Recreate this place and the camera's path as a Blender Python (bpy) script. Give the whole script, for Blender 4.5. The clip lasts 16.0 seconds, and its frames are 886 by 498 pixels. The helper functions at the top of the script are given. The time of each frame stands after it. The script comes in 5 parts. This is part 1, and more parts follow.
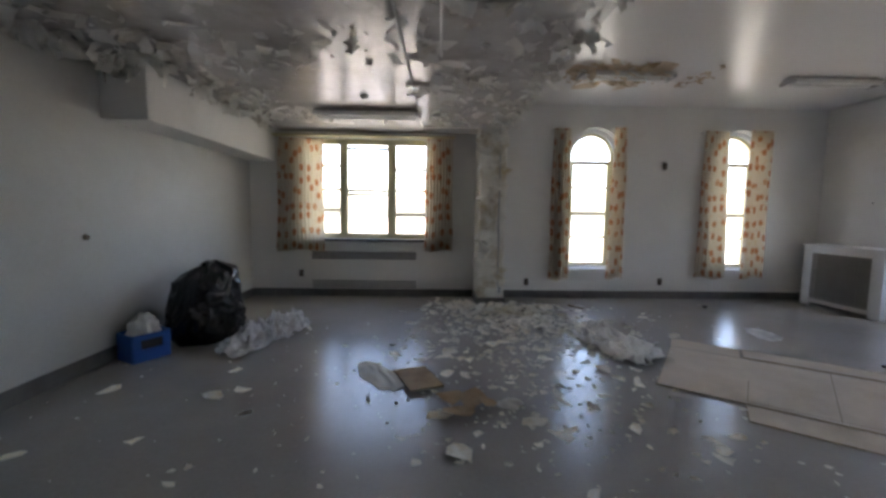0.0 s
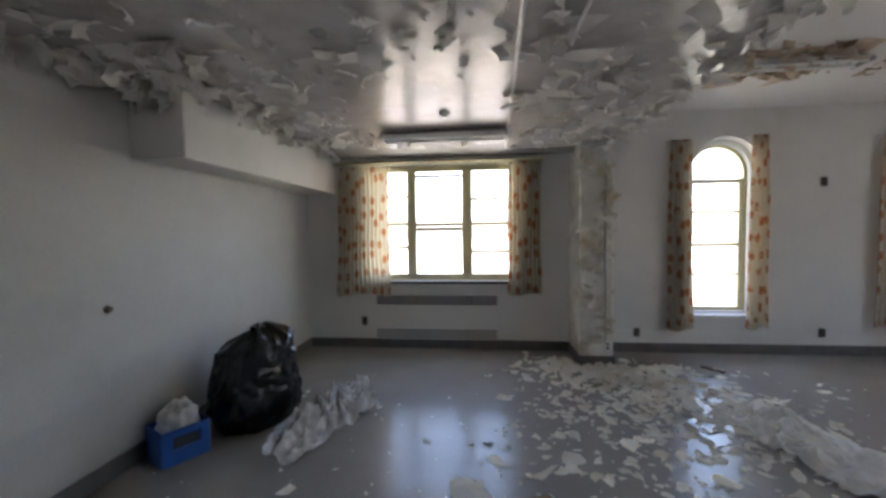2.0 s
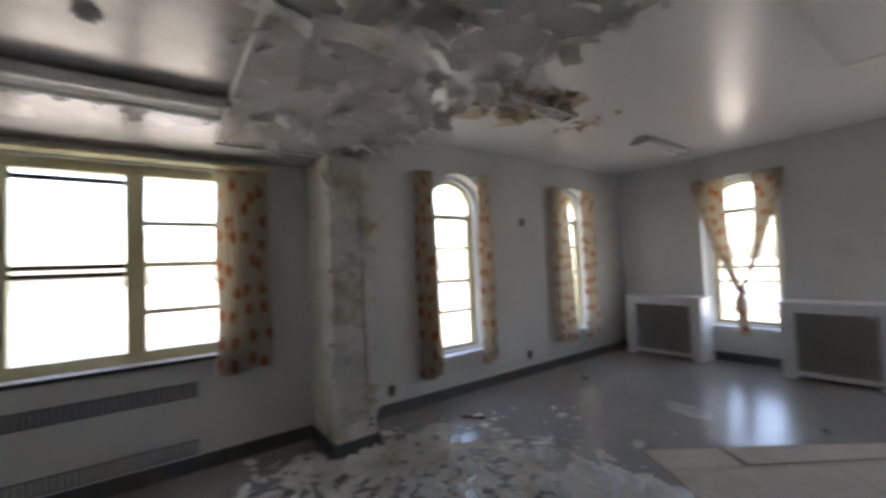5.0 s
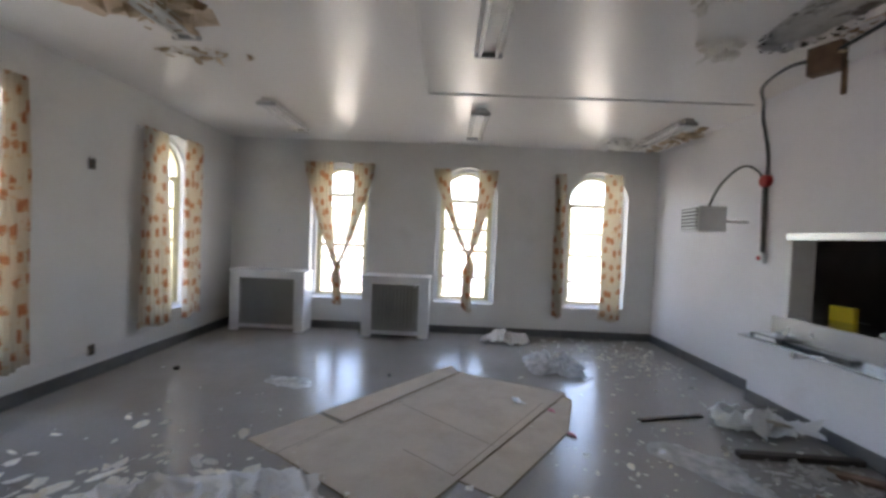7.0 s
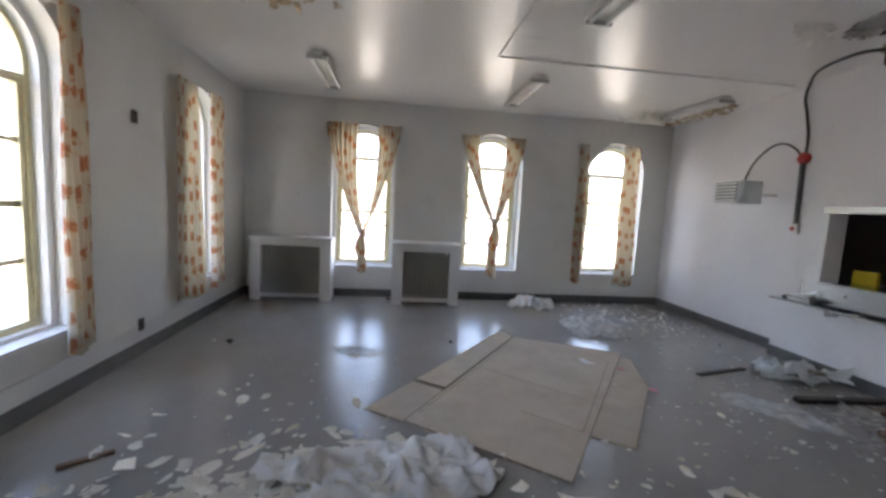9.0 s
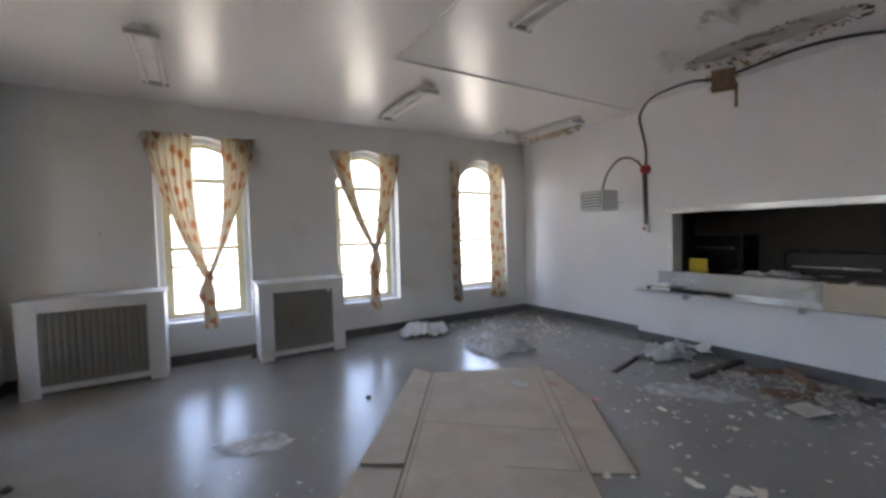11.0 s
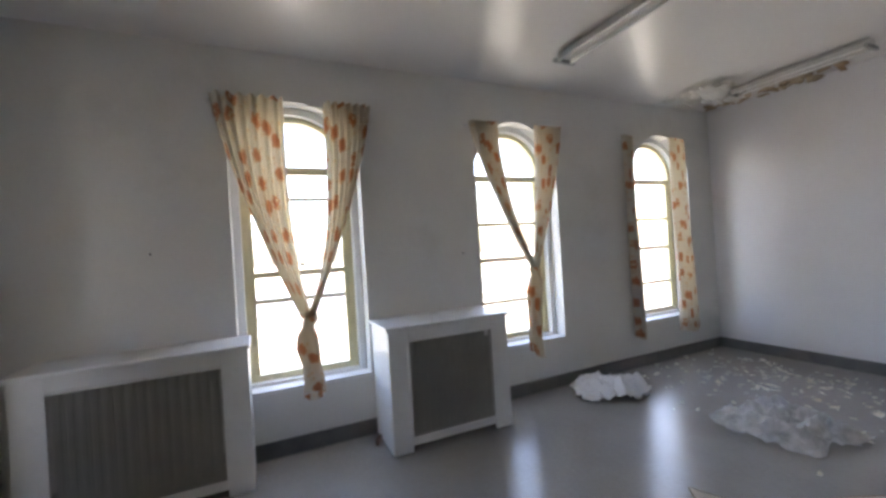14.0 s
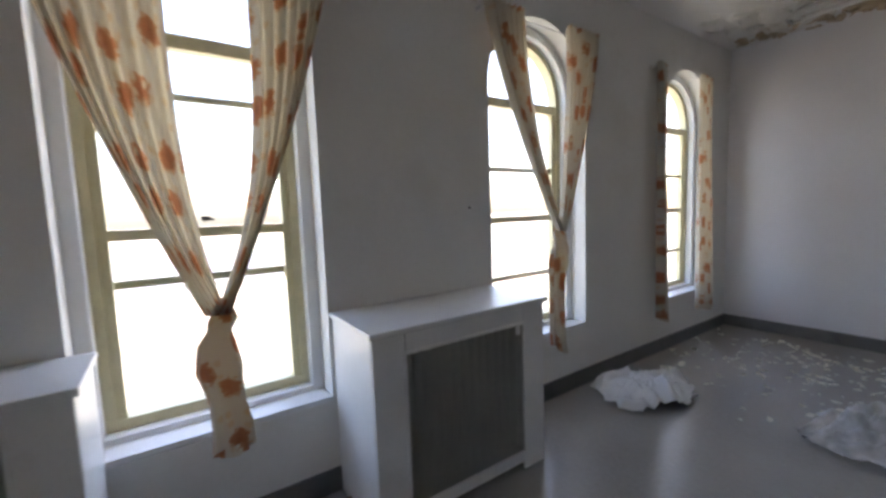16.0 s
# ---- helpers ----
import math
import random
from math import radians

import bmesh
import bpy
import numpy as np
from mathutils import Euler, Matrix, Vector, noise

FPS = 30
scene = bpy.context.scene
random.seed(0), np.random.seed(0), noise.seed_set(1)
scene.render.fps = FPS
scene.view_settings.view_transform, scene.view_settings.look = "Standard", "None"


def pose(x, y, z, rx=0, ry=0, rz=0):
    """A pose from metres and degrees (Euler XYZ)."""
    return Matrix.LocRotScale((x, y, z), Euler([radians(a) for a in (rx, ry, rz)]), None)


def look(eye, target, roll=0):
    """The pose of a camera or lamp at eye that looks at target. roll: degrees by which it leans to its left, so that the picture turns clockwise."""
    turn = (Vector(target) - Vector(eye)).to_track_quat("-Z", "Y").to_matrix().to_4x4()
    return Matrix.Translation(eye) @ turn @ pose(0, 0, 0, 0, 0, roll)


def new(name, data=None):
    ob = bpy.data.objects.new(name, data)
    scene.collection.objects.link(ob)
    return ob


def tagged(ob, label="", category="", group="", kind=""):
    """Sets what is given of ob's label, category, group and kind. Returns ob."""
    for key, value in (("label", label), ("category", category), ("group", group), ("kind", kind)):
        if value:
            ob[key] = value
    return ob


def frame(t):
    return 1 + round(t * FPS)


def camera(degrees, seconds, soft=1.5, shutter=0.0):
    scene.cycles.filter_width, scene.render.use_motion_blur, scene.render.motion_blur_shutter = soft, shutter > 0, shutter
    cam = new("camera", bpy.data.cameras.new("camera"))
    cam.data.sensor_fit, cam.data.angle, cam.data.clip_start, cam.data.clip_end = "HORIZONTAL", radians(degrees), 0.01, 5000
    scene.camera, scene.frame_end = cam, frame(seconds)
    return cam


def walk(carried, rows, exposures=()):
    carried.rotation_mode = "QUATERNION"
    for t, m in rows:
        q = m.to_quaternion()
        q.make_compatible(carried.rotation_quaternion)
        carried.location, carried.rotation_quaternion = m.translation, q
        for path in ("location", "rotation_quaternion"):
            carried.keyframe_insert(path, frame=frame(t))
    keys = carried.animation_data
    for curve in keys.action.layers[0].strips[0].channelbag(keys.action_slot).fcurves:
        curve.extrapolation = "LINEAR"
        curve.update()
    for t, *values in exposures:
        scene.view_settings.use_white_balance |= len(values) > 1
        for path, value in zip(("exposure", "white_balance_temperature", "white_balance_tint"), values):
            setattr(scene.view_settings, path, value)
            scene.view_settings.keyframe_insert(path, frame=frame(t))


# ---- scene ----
cam = camera(95.6, 16.0, soft=3.0, shutter=0.4)
PATH = [
    (0, (0.447, -0.148, 1.503), (0.502, 1.843, 1.324), 0.8),
    (0.5, (0.389, 0.035, 1.615), (0.418, 2.031, 1.495), 0.3),
    (1, (0.277, 0.325, 1.692), (0.062, 2.313, 1.651), -1.6),
    (1.5, (0.155, 0.628, 1.75), (-0.355, 2.561, 1.728), -1.1),
    (2, (-0.013, 0.997, 1.763), (-0.22, 2.985, 1.677), -0.7),
    (2.5, (-0.154, 1.292, 1.753), (-0.352, 3.28, 1.665), -1.9),
    (3, (-0.207, 1.595, 1.761), (-0.473, 3.575, 1.668), -4.6),
    (3.5, (-0.269, 1.898, 1.741), (-0.124, 3.891, 1.642), -4.8),
    (4, (-0.331, 2.168, 1.71), (0.07, 4.127, 1.671), -2.9),
    (4.5, (-0.302, 2.446, 1.717), (0.29, 4.355, 1.79), -2.3),
    (5, (-0.181, 2.625, 1.76), (1.0, 4.237, 1.841), -2.5),
    (5.2, (-0.129, 2.644, 1.781), (1.286, 4.056, 1.829), -1.3),
    (7.3, (0.182, 3.193, 1.71), (2.174, 3.015, 1.675), 1.5),
    (7.5, (0.176, 3.322, 1.712), (2.155, 3.04, 1.682), 1.1),
    (8, (0.183, 3.64, 1.694), (2.16, 3.341, 1.647), 1.3),
    (8.5, (0.266, 4.035, 1.701), (2.241, 3.73, 1.636), 2.5),
    (9, (0.246, 4.412, 1.674), (2.221, 4.176, 1.466), 3.1),
    (9.5, (0.346, 4.676, 1.669), (2.273, 4.195, 1.441), 3.5),
    (10, (0.549, 4.869, 1.67), (2.406, 4.156, 1.466), 2.3),
    (10.2, (0.658, 4.94, 1.661), (2.446, 4.071, 1.444), 1.6),
    (12.3, (2.257, 5.183, 1.68), (3.947, 4.113, 1.643), -2.9),
    (12.5, (2.418, 5.23, 1.674), (4.18, 4.284, 1.678), -2.6),
    (13, (2.857, 5.305, 1.654), (4.69, 4.505, 1.669), -1.3),
    (13.5, (3.31, 5.355, 1.66), (5.125, 4.515, 1.683), -1.6),
    (14, (3.781, 5.36, 1.653), (5.599, 4.525, 1.655), -3.5),
    (14.5, (4.215, 5.376, 1.678), (5.929, 4.345, 1.663), -4.7),
    (15, (4.613, 5.354, 1.647), (6.343, 4.353, 1.682), -3.6),
    (15.5, (4.954, 5.284, 1.626), (6.691, 4.296, 1.555), -2.0),
    (16, (5.277, 5.169, 1.584), (6.921, 4.046, 1.396), -2.0),
]
EXPOSURE = [(t, stops, 7250, 23) for t, stops in ((0.0, 4.08), (2.0, 4.32), (4.4, 4.2), (5.2, 3.85), (7.3, 4.4), (9.0, 4.36), (10.0, 4.42), (12.5, 4.2), (14.0, 4.2), (15.0, 4.08), (16.0, 3.7))]
walk(cam, [(t, look(eye, target, roll)) for t, eye, target, roll in PATH], EXPOSURE)

# ---- world and sun ----
sky_world = bpy.data.worlds.new("sky_world")
scene.world = sky_world
sky_world.use_nodes = True
wn = sky_world.node_tree.nodes
sky = wn.new("ShaderNodeTexSky")
sky.sky_type = "NISHITA"
sky.sun_disc = False
sky.sun_elevation = radians(48)
sky.sun_rotation = radians(215)
sky.air_density, sky.dust_density, sky.ozone_density = 1.0, 3.0, 1.0
wn["Background"].inputs["Strength"].default_value = 0.15
sky_world.node_tree.links.new(sky.outputs["Color"], wn["Background"].inputs["Color"])
sun_data = bpy.data.lights.new("sun", "SUN")
sun_data.energy, sun_data.angle, sun_data.color = 3.0, radians(0.5), (1.0, 0.95, 0.88)
sun = new("sun", sun_data)
sun.matrix_world = look((-12, -17, 24), (0, 0, 0))


# ---- materials ----
def make_mat(name, base, rough=0.6, spec=0.5, metal=0.0, vary=0.12, scale=3.0, fine=60.0, bump=0.15, bump_dist=0.01,
             stain=None, stain_scale=1.2, stain_cut=(0.52, 0.7), rough_vary=0.08, per_object=0.0, detail=5):
    m = bpy.data.materials.new(name)
    m.use_nodes = True
    nt = m.node_tree
    b = nt.nodes["Principled BSDF"]
    link = nt.links.new
    tc = nt.nodes.new("ShaderNodeTexCoord")
    n1 = nt.nodes.new("ShaderNodeTexNoise")
    n1.inputs["Scale"].default_value, n1.inputs["Detail"].default_value = scale, detail
    n2 = nt.nodes.new("ShaderNodeTexNoise")
    n2.inputs["Scale"].default_value, n2.inputs["Detail"].default_value = fine, 3
    link(tc.outputs["Object"], n1.inputs["Vector"])
    link(tc.outputs["Object"], n2.inputs["Vector"])
    mixn = nt.nodes.new("ShaderNodeMath")
    mixn.operation = "MULTIPLY_ADD"
    mixn.inputs[1].default_value = 0.35
    link(n2.outputs["Fac"], mixn.inputs[0])
    link(n1.outputs["Fac"], mixn.inputs[2])
    ramp = nt.nodes.new("ShaderNodeValToRGB")
    ramp.color_ramp.elements[0].position, ramp.color_ramp.elements[1].position = 0.42, 0.9
    ramp.color_ramp.elements[0].color = (*[c * (1 - vary) for c in base], 1)
    ramp.color_ramp.elements[1].color = (*[min(1, c * (1 + vary)) for c in base], 1)
    link(mixn.outputs[0], ramp.inputs[0])
    col = ramp.outputs["Color"]
    if stain:
        n3 = nt.nodes.new("ShaderNodeTexNoise")
        n3.inputs["Scale"].default_value, n3.inputs["Detail"].default_value = stain_scale, 8
        n3.inputs["Roughness"].default_value = 0.65
        link(tc.outputs["Object"], n3.inputs["Vector"])
        r3 = nt.nodes.new("ShaderNodeValToRGB")
        r3.color_ramp.elements[0].position, r3.color_ramp.elements[1].position = stain_cut
        link(n3.outputs["Fac"], r3.inputs[0])
        mx = nt.nodes.new("ShaderNodeMix")
        mx.data_type = "RGBA"
        mx.inputs[7].default_value = (*stain, 1)
        link(r3.outputs["Color"], mx.inputs[0])
        link(col, mx.inputs[6])
        col = mx.outputs[2]
    if per_object:
        oi = nt.nodes.new("ShaderNodeObjectInfo")
        hsv = nt.nodes.new("ShaderNodeHueSaturation")
        mr = nt.nodes.new("ShaderNodeMapRange")
        mr.inputs[3].default_value, mr.inputs[4].default_value = 1 - per_object, 1 + per_object
        link(oi.outputs["Random"], mr.inputs[0])
        link(mr.outputs[0], hsv.inputs["Value"])
        link(col, hsv.inputs["Color"])
        col = hsv.outputs["Color"]
    link(col, b.inputs["Base Color"])
    rr = nt.nodes.new("ShaderNodeMapRange")
    rr.inputs[3].default_value, rr.inputs[4].default_value = max(0.02, rough - rough_vary), rough + rough_vary
    link(n1.outputs["Fac"], rr.inputs[0])
    link(rr.outputs[0], b.inputs["Roughness"])
    b.inputs["Metallic"].default_value = metal
    b.inputs["Specular IOR Level"].default_value = spec
    if bump:
        bp = nt.nodes.new("ShaderNodeBump")
        bp.inputs["Strength"].default_value, bp.inputs["Distance"].default_value = bump, bump_dist
        link(mixn.outputs[0], bp.inputs["Height"])
        link(bp.outputs["Normal"], b.inputs["Normal"])
    return m


M_WALL = make_mat("wall_paint", (0.74, 0.74, 0.715), 0.55, 0.35, vary=0.05, scale=1.2, fine=45, bump=0.08, stain=(0.63, 0.62, 0.58), stain_scale=0.9, stain_cut=(0.58, 0.85))
# west wall: wall_paint darkened to carry its weaker light, plus grimy blotches
M_WALL_W = make_mat("shaded_grimy_wall_paint", (0.54, 0.545, 0.52), 0.55, 0.35, vary=0.08, scale=1.6, fine=40, bump=0.14, stain=(0.40, 0.39, 0.35), stain_scale=0.8, stain_cut=(0.5, 0.85))
M_WALL_S = make_mat("lilac_white_wall_paint", (0.76, 0.755, 0.78), 0.42, 0.45, vary=0.05, scale=1.0, fine=50, bump=0.08, stain=(0.52, 0.5, 0.49), stain_scale=0.8, stain_cut=(0.6, 0.9))


def add_block_courses(m):
    """Faint courses of painted concrete blocks, 0.4 by 0.2 m."""
    nt = m.node_tree
    link = nt.links.new
    b = nt.nodes["Principled BSDF"]
    tc, sp, cb = nt.nodes.new("ShaderNodeTexCoord"), nt.nodes.new("ShaderNodeSeparateXYZ"), nt.nodes.new("ShaderNodeCombineXYZ")
    br, bp = nt.nodes.new("ShaderNodeTexBrick"), nt.nodes.new("ShaderNodeBump")
    br.inputs["Scale"].default_value, br.inputs["Mortar Size"].default_value, br.inputs["Mortar Smooth"].default_value = 1.0, 0.009, 0.6
    br.inputs["Brick Width"].default_value, br.inputs["Row Height"].default_value = 0.4, 0.2
    bp.inputs["Strength"].default_value, bp.inputs["Distance"].default_value = 0.14, 0.006
    bp.invert = True
    link(tc.outputs["Object"], sp.inputs[0])
    link(sp.outputs["Y"], cb.inputs[0])
    link(sp.outputs["Z"], cb.inputs[1])
    link(cb.outputs[0], br.inputs["Vector"])
    link(br.outputs["Fac"], bp.inputs["Height"])
    link(b.inputs["Normal"].links[0].from_socket, bp.inputs["Normal"])
    link(bp.outputs["Normal"], b.inputs["Normal"])


add_block_courses(M_WALL_W)
M_CEIL = make_mat("ceiling_gloss_paint", (0.80, 0.785, 0.77), 0.28, 0.5, vary=0.012, scale=0.7, fine=6, bump=0, rough_vary=0.0, detail=1)
M_CEIL_LOW = make_mat("peeled_ceiling_paint", (0.64, 0.62, 0.60), 0.25, 0.45, vary=0.12, scale=1.7, fine=22, bump=0.2, stain=(0.50, 0.465, 0.44), stain_scale=2.4, stain_cut=(0.46, 0.66))
M_FLAKE = make_mat("peeled_paint", (0.80, 0.79, 0.76), 0.55, 0.4, vary=0.12, scale=6, fine=80, bump=0.1, stain=(0.50, 0.46, 0.40), stain_scale=3.0, stain_cut=(0.5, 0.7))
M_FLAKE_FLOOR = make_mat("fallen_paint_flake", (0.90, 0.875, 0.79), 0.7, 0.3, vary=0.12, scale=8, fine=90, bump=0.2, stain=(0.78, 0.70, 0.54), stain_scale=2.2, stain_cut=(0.5, 0.66), per_object=0.18)
M_FLOOR = make_mat("grey_vinyl_floor", (0.31, 0.298, 0.276), 0.24, 0.5, stain=(0.38, 0.37, 0.345), stain_scale=0.7, stain_cut=(0.42, 0.72), vary=0.07, scale=35, fine=160, bump=0.05, bump_dist=0.003, rough_vary=0.07, detail=3)
M_BASE = make_mat("dark_grey_vinyl_skirting", (0.125, 0.122, 0.118), 0.45, vary=0.2, scale=5, bump=0.05, stain=(0.17, 0.16, 0.15), stain_scale=3)
M_CREAM = make_mat("yellow_cream_window_paint", (0.66, 0.60, 0.37), 0.45, vary=0.1, scale=6, bump=0.1, stain=(0.55, 0.49, 0.30), stain_scale=4, stain_cut=(0.55, 0.75))
M_WHITE = make_mat("white_gloss_trim_paint", (0.76, 0.77, 0.77), 0.35, vary=0.05, scale=5, bump=0.06, stain=(0.6, 0.59, 0.56), stain_scale=2.5, stain_cut=(0.58, 0.85))
M_DARKMETAL = make_mat("dark_steel", (0.06, 0.06, 0.06), 0.4, metal=0.6, vary=0.2, bump=0.05)
M_STEEL = make_mat("stainless_steel", (0.55, 0.56, 0.57), 0.25, metal=1.0, vary=0.08, scale=4, fine=120, bump=0.03)
M_CONDUIT = make_mat("black_cable_sheath", (0.03, 0.03, 0.032), 0.45, vary=0.2, bump=0.03)
M_GREYBOX = make_mat("grey_metal_paint", (0.42, 0.42, 0.42), 0.45, vary=0.08, bump=0.05)
M_RED = make_mat("red_enamel", (0.42, 0.03, 0.025), 0.4, vary=0.15, bump=0.05)
M_YELLOW = make_mat("yellow_packaging", (0.75, 0.56, 0.02), 0.45, vary=0.08, bump=0.05)
M_BROWNPLATE = make_mat("brown_socket_plate", (0.09, 0.06, 0.04), 0.4, vary=0.2, bump=0.03)
M_MESH = make_mat("grey_wire_mesh", (0.33, 0.33, 0.30), 0.55, 0.4, metal=0.0, vary=0.12, scale=4, fine=200, bump=0.3, bump_dist=0.002)
M_RADIATOR = make_mat("cast_iron_radiator_paint", (0.40, 0.385, 0.34), 0.5, vary=0.1, bump=0.05)
M_CARD = make_mat("brown_corrugated_cardboard", (0.60, 0.525, 0.43), 0.8, 0.2, vary=0.08, scale=2, fine=40, bump=0.15, stain=(0.50, 0.41, 0.31), stain_scale=2.4, stain_cut=(0.45, 0.8))
M_CARD_AGED = make_mat("water_stained_old_cardboard", (0.44, 0.30, 0.16), 0.7, 0.25, vary=0.15, scale=5, fine=40, bump=0.4, bump_dist=0.01, stain=(0.28, 0.17, 0.08), stain_scale=5, stain_cut=(0.45, 0.65))
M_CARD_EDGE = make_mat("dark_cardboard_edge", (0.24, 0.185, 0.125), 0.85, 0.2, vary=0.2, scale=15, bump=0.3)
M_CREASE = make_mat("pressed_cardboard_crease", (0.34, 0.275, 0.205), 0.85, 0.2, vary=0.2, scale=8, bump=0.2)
M_RUST = make_mat("water_stained_plaster", (0.56, 0.45, 0.33), 0.85, 0.2, vary=0.25, scale=6, fine=50, bump=0.5, bump_dist=0.02, stain=(0.27, 0.17, 0.09), stain_scale=4, stain_cut=(0.5, 0.66))
M_STAINED = make_mat("brown_stained_flaking_paint", (0.78, 0.76, 0.70), 0.7, 0.3, vary=0.12, scale=5, fine=60, bump=0.3, stain=(0.52, 0.43, 0.28), stain_scale=2.2, stain_cut=(0.52, 0.66))
M_PLASTER = make_mat("raw_broken_plaster", (0.50, 0.48, 0.45), 0.9, 0.2, vary=0.25, scale=5, fine=40, bump=0.6, bump_dist=0.03, stain=(0.20, 0.17, 0.14), stain_scale=5, stain_cut=(0.5, 0.66))
M_BARE = make_mat("bare_peach_plaster", (0.66, 0.53, 0.41), 0.85, 0.2, vary=0.15, scale=5, fine=40, bump=0.2, stain=(0.45, 0.33, 0.21), stain_scale=3, stain_cut=(0.5, 0.7))
M_LATH = make_mat("grey_scratch_plaster", (0.55, 0.54, 0.51), 0.9, 0.2, vary=0.2, scale=6, fine=30, bump=0.5, bump_dist=0.02, stain=(0.16, 0.13, 0.11), stain_scale=4.5, stain_cut=(0.56, 0.66))
M_BAG = make_mat("black_bin_liner", (0.008, 0.008, 0.01), 0.2, 0.45, vary=0.2, scale=4, fine=30, bump=0.25, bump_dist=0.012)
M_BLUE = make_mat("blue_plastic_crate", (0.01, 0.11, 0.42), 0.4, vary=0.12, bump=0.05)
M_CLOTH = make_mat("white_cotton_sheet", (0.78, 0.775, 0.76), 0.9, 0.2, vary=0.07, scale=4, fine=120, bump=0.2, stain=(0.66, 0.62, 0.55), stain_scale=2, stain_cut=(0.55, 0.8))
M_WOODDARK = make_mat("dark_weathered_timber", (0.06, 0.045, 0.035), 0.8, vary=0.3, scale=12, bump=0.4)
M_WOODBROWN = make_mat("rusty_brown_timber", (0.17, 0.105, 0.065), 0.75, vary=0.35, scale=9, bump=0.4)
M_BEIGE = make_mat("beige_cabinet_paint", (0.42, 0.38, 0.29), 0.55, vary=0.08, bump=0.06)
M_PINK = make_mat("pink_paper", (0.70, 0.28, 0.33), 0.8, vary=0.1, bump=0.1)
# dark base colour stands in for the lack of light in the kitchen
M_KITCHEN_GLOOM = make_mat("kitchen_wall_gloom_in_colour", (0.16, 0.15, 0.14), 0.7, vary=0.15, bump=0.1)
M_BLACKAPP = make_mat("black_enamel_appliance", (0.02, 0.02, 0.022), 0.35, vary=0.2, bump=0.03)
M_TUBE = make_mat("unlit_fluorescent_tube", (0.78, 0.78, 0.76), 0.25, vary=0.03, bump=0)
M_FIXTURE = make_mat("white_enamel_fixture", (0.76, 0.75, 0.73), 0.35, vary=0.08, bump=0.04, stain=(0.42, 0.39, 0.35), stain_scale=3, stain_cut=(0.55, 0.8))
M_GROUND = make_mat("outdoor_ground", (0.22, 0.22, 0.19), 0.9, vary=0.2, scale=0.3, fine=2, bump=0.2)
M_FACADE = make_mat("pale_stone_facade", (0.5, 0.49, 0.46), 0.85, vary=0.1, scale=0.5, fine=3, bump=0.1)
M_ROOF = make_mat("grey_slate_roof", (0.12, 0.13, 0.15), 0.7, vary=0.2, scale=2, bump=0.2)


def glass_mat():
    """Old, dusty panes."""
    m = bpy.data.materials.new("window_glass")
    m.use_nodes = True
    nt = m.node_tree
    nt.nodes.remove(nt.nodes["Principled BSDF"])
    tr = nt.nodes.new("ShaderNodeBsdfTransparent")
    tr.inputs["Color"].default_value = (0.95, 0.97, 0.97, 1)
    gl = nt.nodes.new("ShaderNodeBsdfGlossy")
    gl.inputs["Roughness"].default_value = 0.03
    mx = nt.nodes.new("ShaderNodeMixShader")
    mx.inputs[0].default_value = 0.06
    nt.links.new(tr.outputs[0], mx.inputs[1])
    nt.links.new(gl.outputs[0], mx.inputs[2])
    nt.links.new(mx.outputs[0], nt.nodes["Material Output"].inputs["Surface"])
    return m


M_GLASS = glass_mat()


